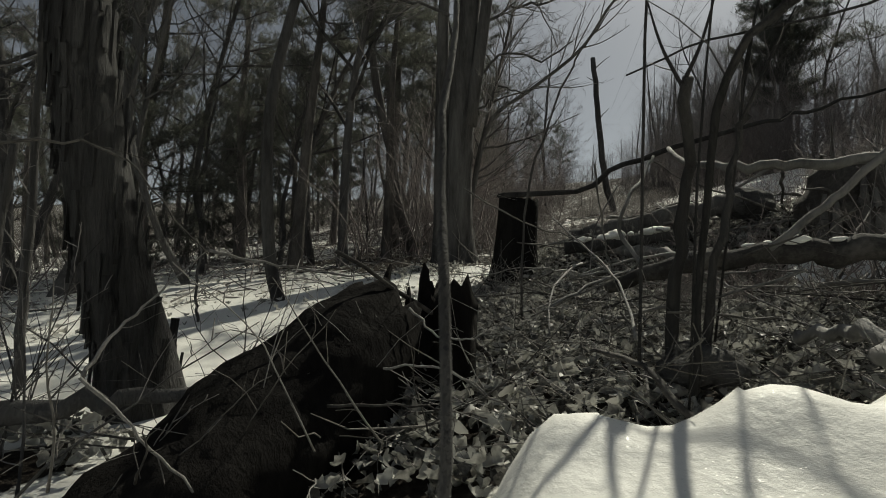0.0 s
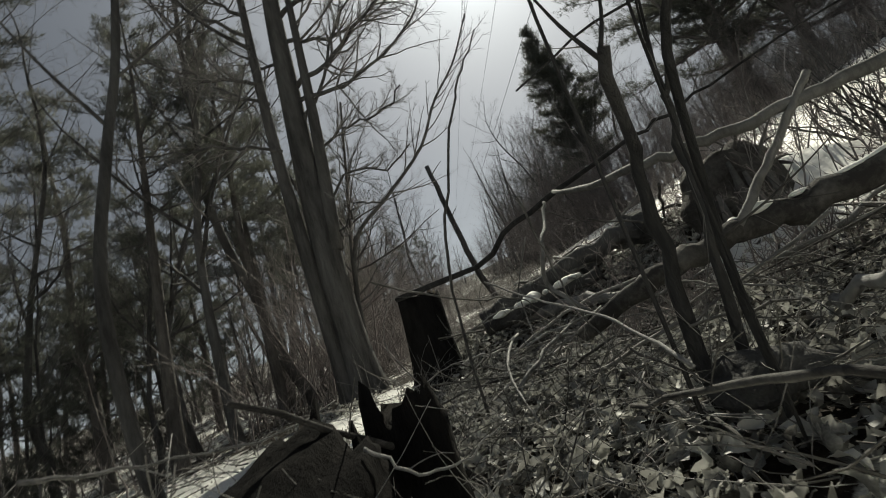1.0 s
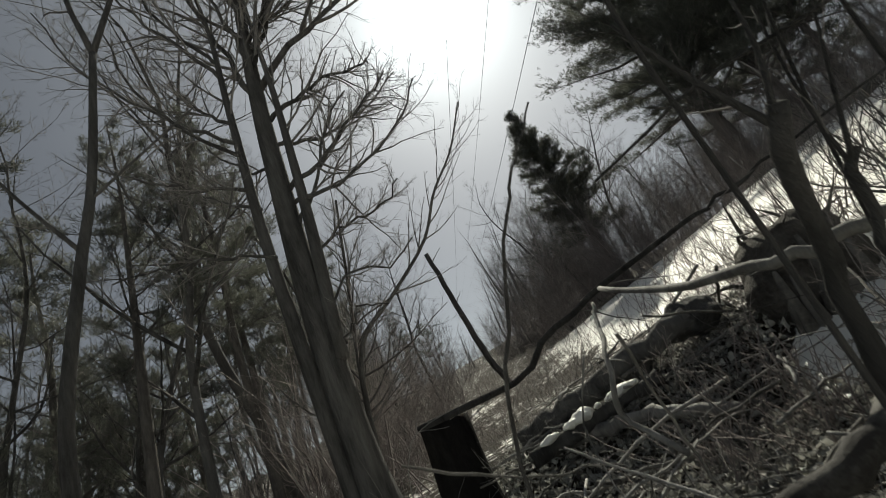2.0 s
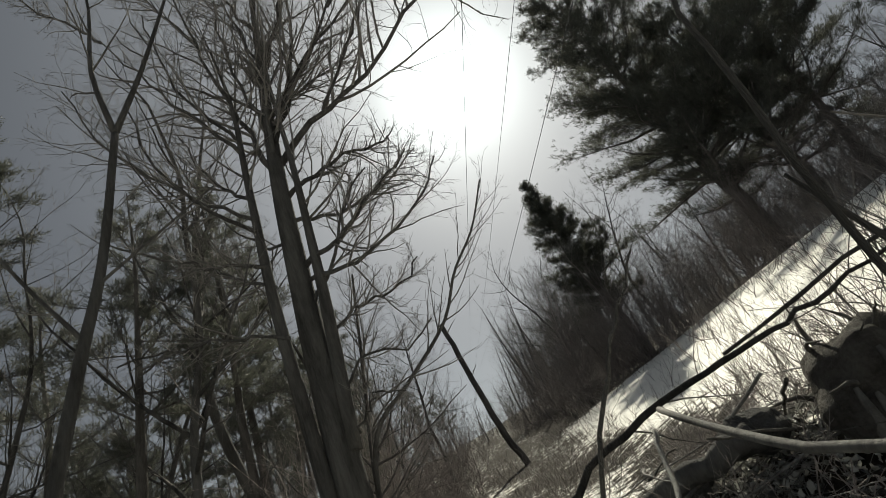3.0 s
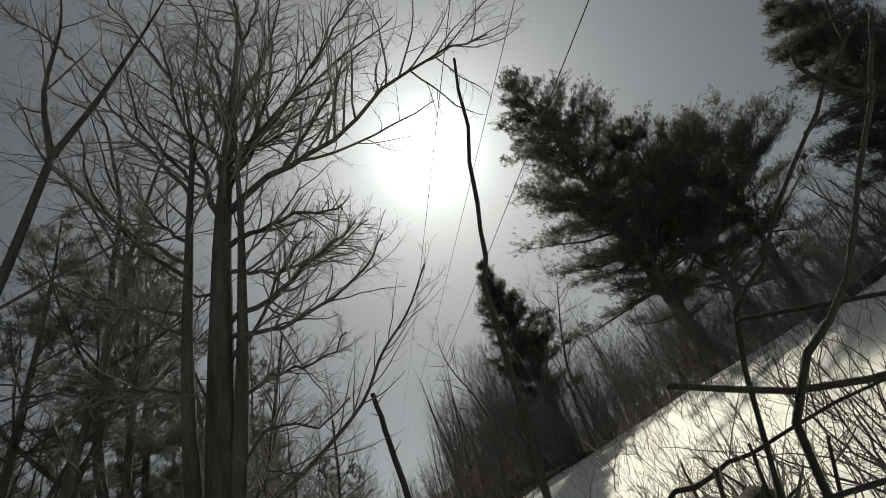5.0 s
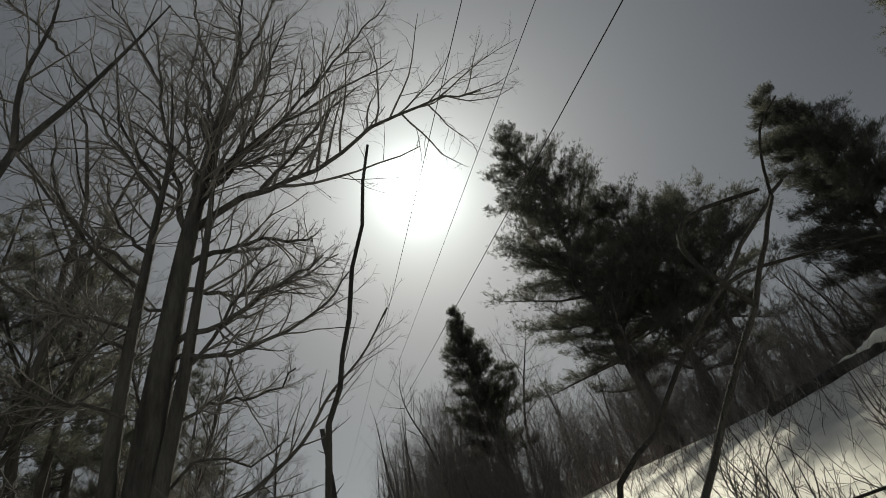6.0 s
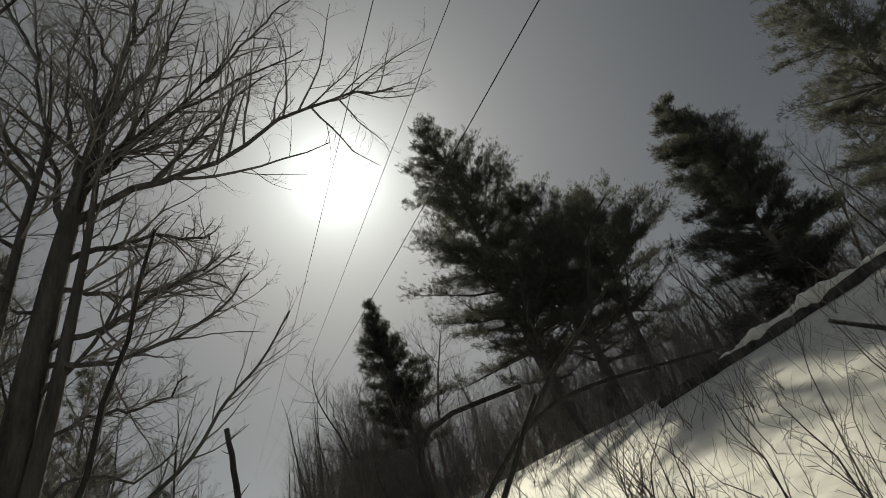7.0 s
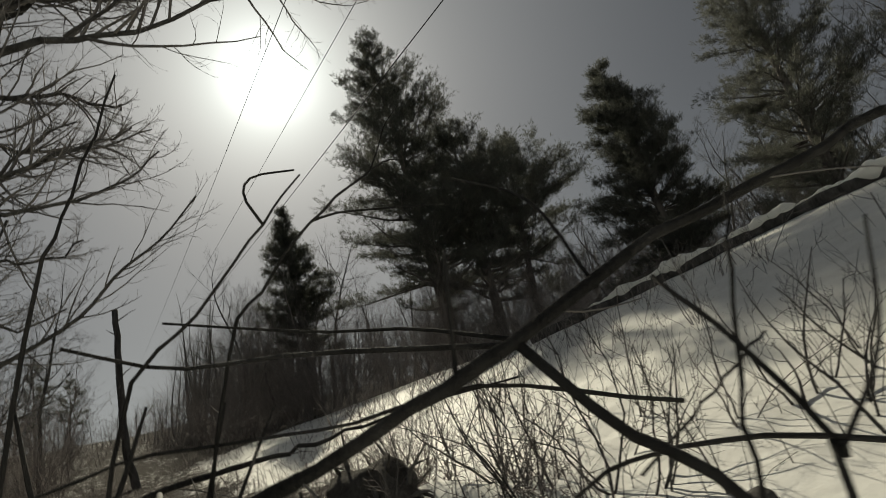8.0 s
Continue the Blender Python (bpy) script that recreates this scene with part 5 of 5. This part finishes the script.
def undergrowth():
    """Dense bare brush at the foot of the woods, both sides of the cutting."""
    rng = random.Random(91)
    for lo, hi, d0, d1, count, tall in ((-80, -8, 8, 26, 520, 2.0), (-27, -9, 10, 15, 100, 4.0), (-15, -3.2, 14, 32, 220, 3.6), (2.5, 18, 24, 50, 480, 3.8), (17, 95, 25.5, 36, 950, 4.2),
                                        (20, 50, 14, 24, 170, 1.3), (19, 75, 25.3, 28.5, 620, 4.4), (-14, 6, 28, 75, 420, 3.0), (-12, 12, 8, 24, 420, 0.9), (14, 34, 4.6, 9, 260, 0.85), (28, 52, 3.5, 5.4, 100, 0.5), (12, 58, 2.3, 3.9, 300, 0.55)):
        g = Geo()
        big = tall > 3.5
        for _ in range(count):
            p = ground_at(rng.uniform(lo, hi), rng.uniform(d0, d1))
            if abs(p.x - 1.5) < 2.5 and p.y < 41 and tall > 1 or math.hypot((p.x - 1.95) / 0.7, (p.y - 4.4) / 0.6) < 1:
                continue
            size = tall * rng.uniform(0.35, 1.4)
            w = wander(rng, p - Vector((0, 0, 0.1)), (rng.gauss(0, 0.4), rng.gauss(0, 0.4), 1), size, 6, 0.22, 0.04)
            g.tube(w, taper(rng.uniform(0.007, 0.02) * (1.4 if big else 0.45 if tall < 1 else 1), 0.003, 7), 3, False)
            shoots(rng, [g], w, 0.018 if big else 0.005 if tall < 1 else 0.012, 0, [(11, 0.42, 50, 0.06, 4, 0.17, 3), (4, 0.5, 46, 0.05, 3, 0.18, 3)] if big else [(6, 0.4, 42, 0.07, 3, 0.15, 3), (2, 0.5, 40, 0.05, 2, 0.15, 3)])
        tagged(part("brush", g, TWIG_RED, None), "dense leafless brown undergrowth at the edge of the woods", "brush", kind="stuff")


undergrowth()


def debris():
    """The brush pile: sticks of all sizes thrown over each other, and leaves between them."""
    rng = random.Random(92)
    for k in range(70):
        x, y = rng.uniform(-0.6, 1.9), rng.uniform(2.2, 6.2)
        if litter(x, y) < 0.2:
            continue
        a, l, r = rng.uniform(0, 6.28), rng.uniform(0.5, 1.8), rng.uniform(0.004, 0.016)
        z = height(x, y) + rng.uniform(0.05, 0.3)
        d = Vector((math.cos(a), math.sin(a), rng.gauss(0, 0.22))) * l / 2
        c = Vector((x, y, z))
        pole_branch("fallen_branch", ("weathered stick on the brush pile", "dead brown stick on the brush pile")[k % 2], "branch", (PALE_WOOD, BROWN_STICK)[k % 2],
                    [c - d, c + Vector((rng.gauss(0, 0.05), rng.gauss(0, 0.05), 0.05)), c + d], r, r * 0.5, 200 + k, group="brush pile sticks", n=9, rough=0.008, twigs=[(3, 0.3, 40, 0.02, 3, 0.15, 4)])
    g = Geo()
    for _ in range(2400):
        x, y = rng.uniform(-2.0, 3.2), rng.uniform(1.6, 7.5)
        if litter(x, y) + 0.3 * noise.noise((x * 1.7, y * 1.7, 4)) < 0.15 + 0.3 * rng.random():
            continue
        p = Vector((x, y, height(x, y) + rng.uniform(0.0, 0.1)))
        w = wander(rng, p, (rng.gauss(0, 1), rng.gauss(0, 1), rng.gauss(0.12, 0.3)), rng.uniform(0.08, 0.55), 4, 0.16, 0)
        g.tube(w, taper(rng.uniform(0.0018, 0.006), 0.0015, 5), 4, False)
    pale = Geo()
    for _ in range(4200):
        x, y = rng.uniform(-2.0, 3.2), rng.uniform(1.6, 7.5)
        if litter(x, y) + 0.3 * noise.noise((x * 1.7, y * 1.7, 4)) < 0.15 + 0.3 * rng.random():
            continue
        p = Vector((x, y, height(x, y) + rng.uniform(0.02, 0.2)))
        w = wander(rng, p, (rng.gauss(0, 1), rng.gauss(0, 1), rng.gauss(0.3, 0.5)), rng.uniform(0.1, 0.6), 5, 0.12, -0.02)
        pale.tube(w, taper(rng.uniform(0.0011, 0.0028), 0.0009, 6), 3, False)
    tagged(part("dry_grass", pale, PALE_WOOD, None), "pale dry grass stems and thin twigs on the leaf litter", "grass", kind="stuff")
    tagged(part("twig_litter", g, BROWN_STICK, None), "tangle of thin dry twigs over the leaf litter", "twigs", kind="stuff")
    g = Geo()
    for _ in range(700):
        p = ground_at(rng.uniform(-75, -10), rng.uniform(5.5, 20))
        w = wander(rng, p + Vector((0, 0, 0.03)), (rng.gauss(0, 1), rng.gauss(0, 1), rng.gauss(0.1, 0.15)), rng.uniform(0.2, 1.3), 4, 0.14, 0)
        g.tube(w, taper(rng.uniform(0.003, 0.014), 0.002, 5), 4, False)
    tagged(part("forest_debris", g, TWIG, None), "fallen twigs and sticks on the snow under the trees", "twigs", kind="stuff")


debris()


def leaf_shape(rng, size):
    """One curled oak-like leaf: a lobed blade bent along its midrib."""
    g = Geo()
    n, curl, fold = 5, rng.uniform(-1.6, 2.2), rng.uniform(0.2, 1.1)
    for i in range(n + 1):
        q = i / n
        w = size * 0.34 * math.sin(math.pi * min(0.97, q * 0.9 + 0.07)) * (0.72 if i % 2 else 1.1)
        y, z = size * (q - 0.5), curl * size * 0.35 * (q - 0.5) ** 2 * 4
        for s in (-1, 0, 1):
            g.v.append((s * w + rng.gauss(0, 0.02) * size, y + rng.gauss(0, 0.02) * size, z + abs(s) * w * fold + rng.gauss(0, 0.03) * size))
    for i in range(n):
        for s in (0, 1):
            a = i * 3 + s
            g.f.append((a, a + 1, a + 4, a + 3))
    return g


def leaves():
    rng = random.Random(93)
    shapes = [leaf_shape(rng, rng.uniform(0.04, 0.085)) for _ in range(10)]
    meshes = [g.mesh("leaf", LEAF) for g in shapes]
    carpet = thing("leaf_litter", "carpet of curled pale brown dead leaves", "leaves")
    stuff = Geo()
    n = 0
    for k in range(26000):
        x, y = rng.uniform(-2.6, 3.6), rng.uniform(1.5, 8.0)
        if litter(x, y) + 0.3 * noise.noise((x * 1.7, y * 1.7, 4)) < 0.1 + 0.5 * rng.random():
            continue
        z = height(x, y) + rng.uniform(0.005, 0.1)
        m = pose(x, y, z, rng.gauss(0, 35), rng.gauss(0, 35), rng.uniform(0, 360))
        if n < 300 and y < 3.2 and -0.5 < x < 1.4 and k % 2:
            ob = new("leaf", meshes[k % 10])
            ob.parent = carpet
            ob.matrix_basis = m
            n += 1
            continue
        g, o = shapes[k % 10], len(stuff.v)
        stuff.v += [tuple(m @ Vector(v)) for v in g.v]
        stuff.f += [tuple(i + o for i in f) for f in g.f]
    tagged(part("leaf_layer", stuff, LEAF, carpet), kind="stuff")
    g2 = Geo()
    for k in range(1500):
        p = ground_at(rng.uniform(-80, -12), rng.uniform(4, 18))
        m = pose(p.x, p.y, p.z + 0.02, rng.gauss(0, 25), rng.gauss(0, 25), rng.uniform(0, 360))
        g, o = shapes[k % 10], len(g2.v)
        g2.v += [tuple(m @ Vector(v)) for v in g.v]
        g2.f += [tuple(i + o for i in f) for f in g.f]
    tagged(part("scattered_leaves", g2, LEAF, None), "dead leaves scattered on the snow under the trees", "leaves", kind="stuff")


leaves()
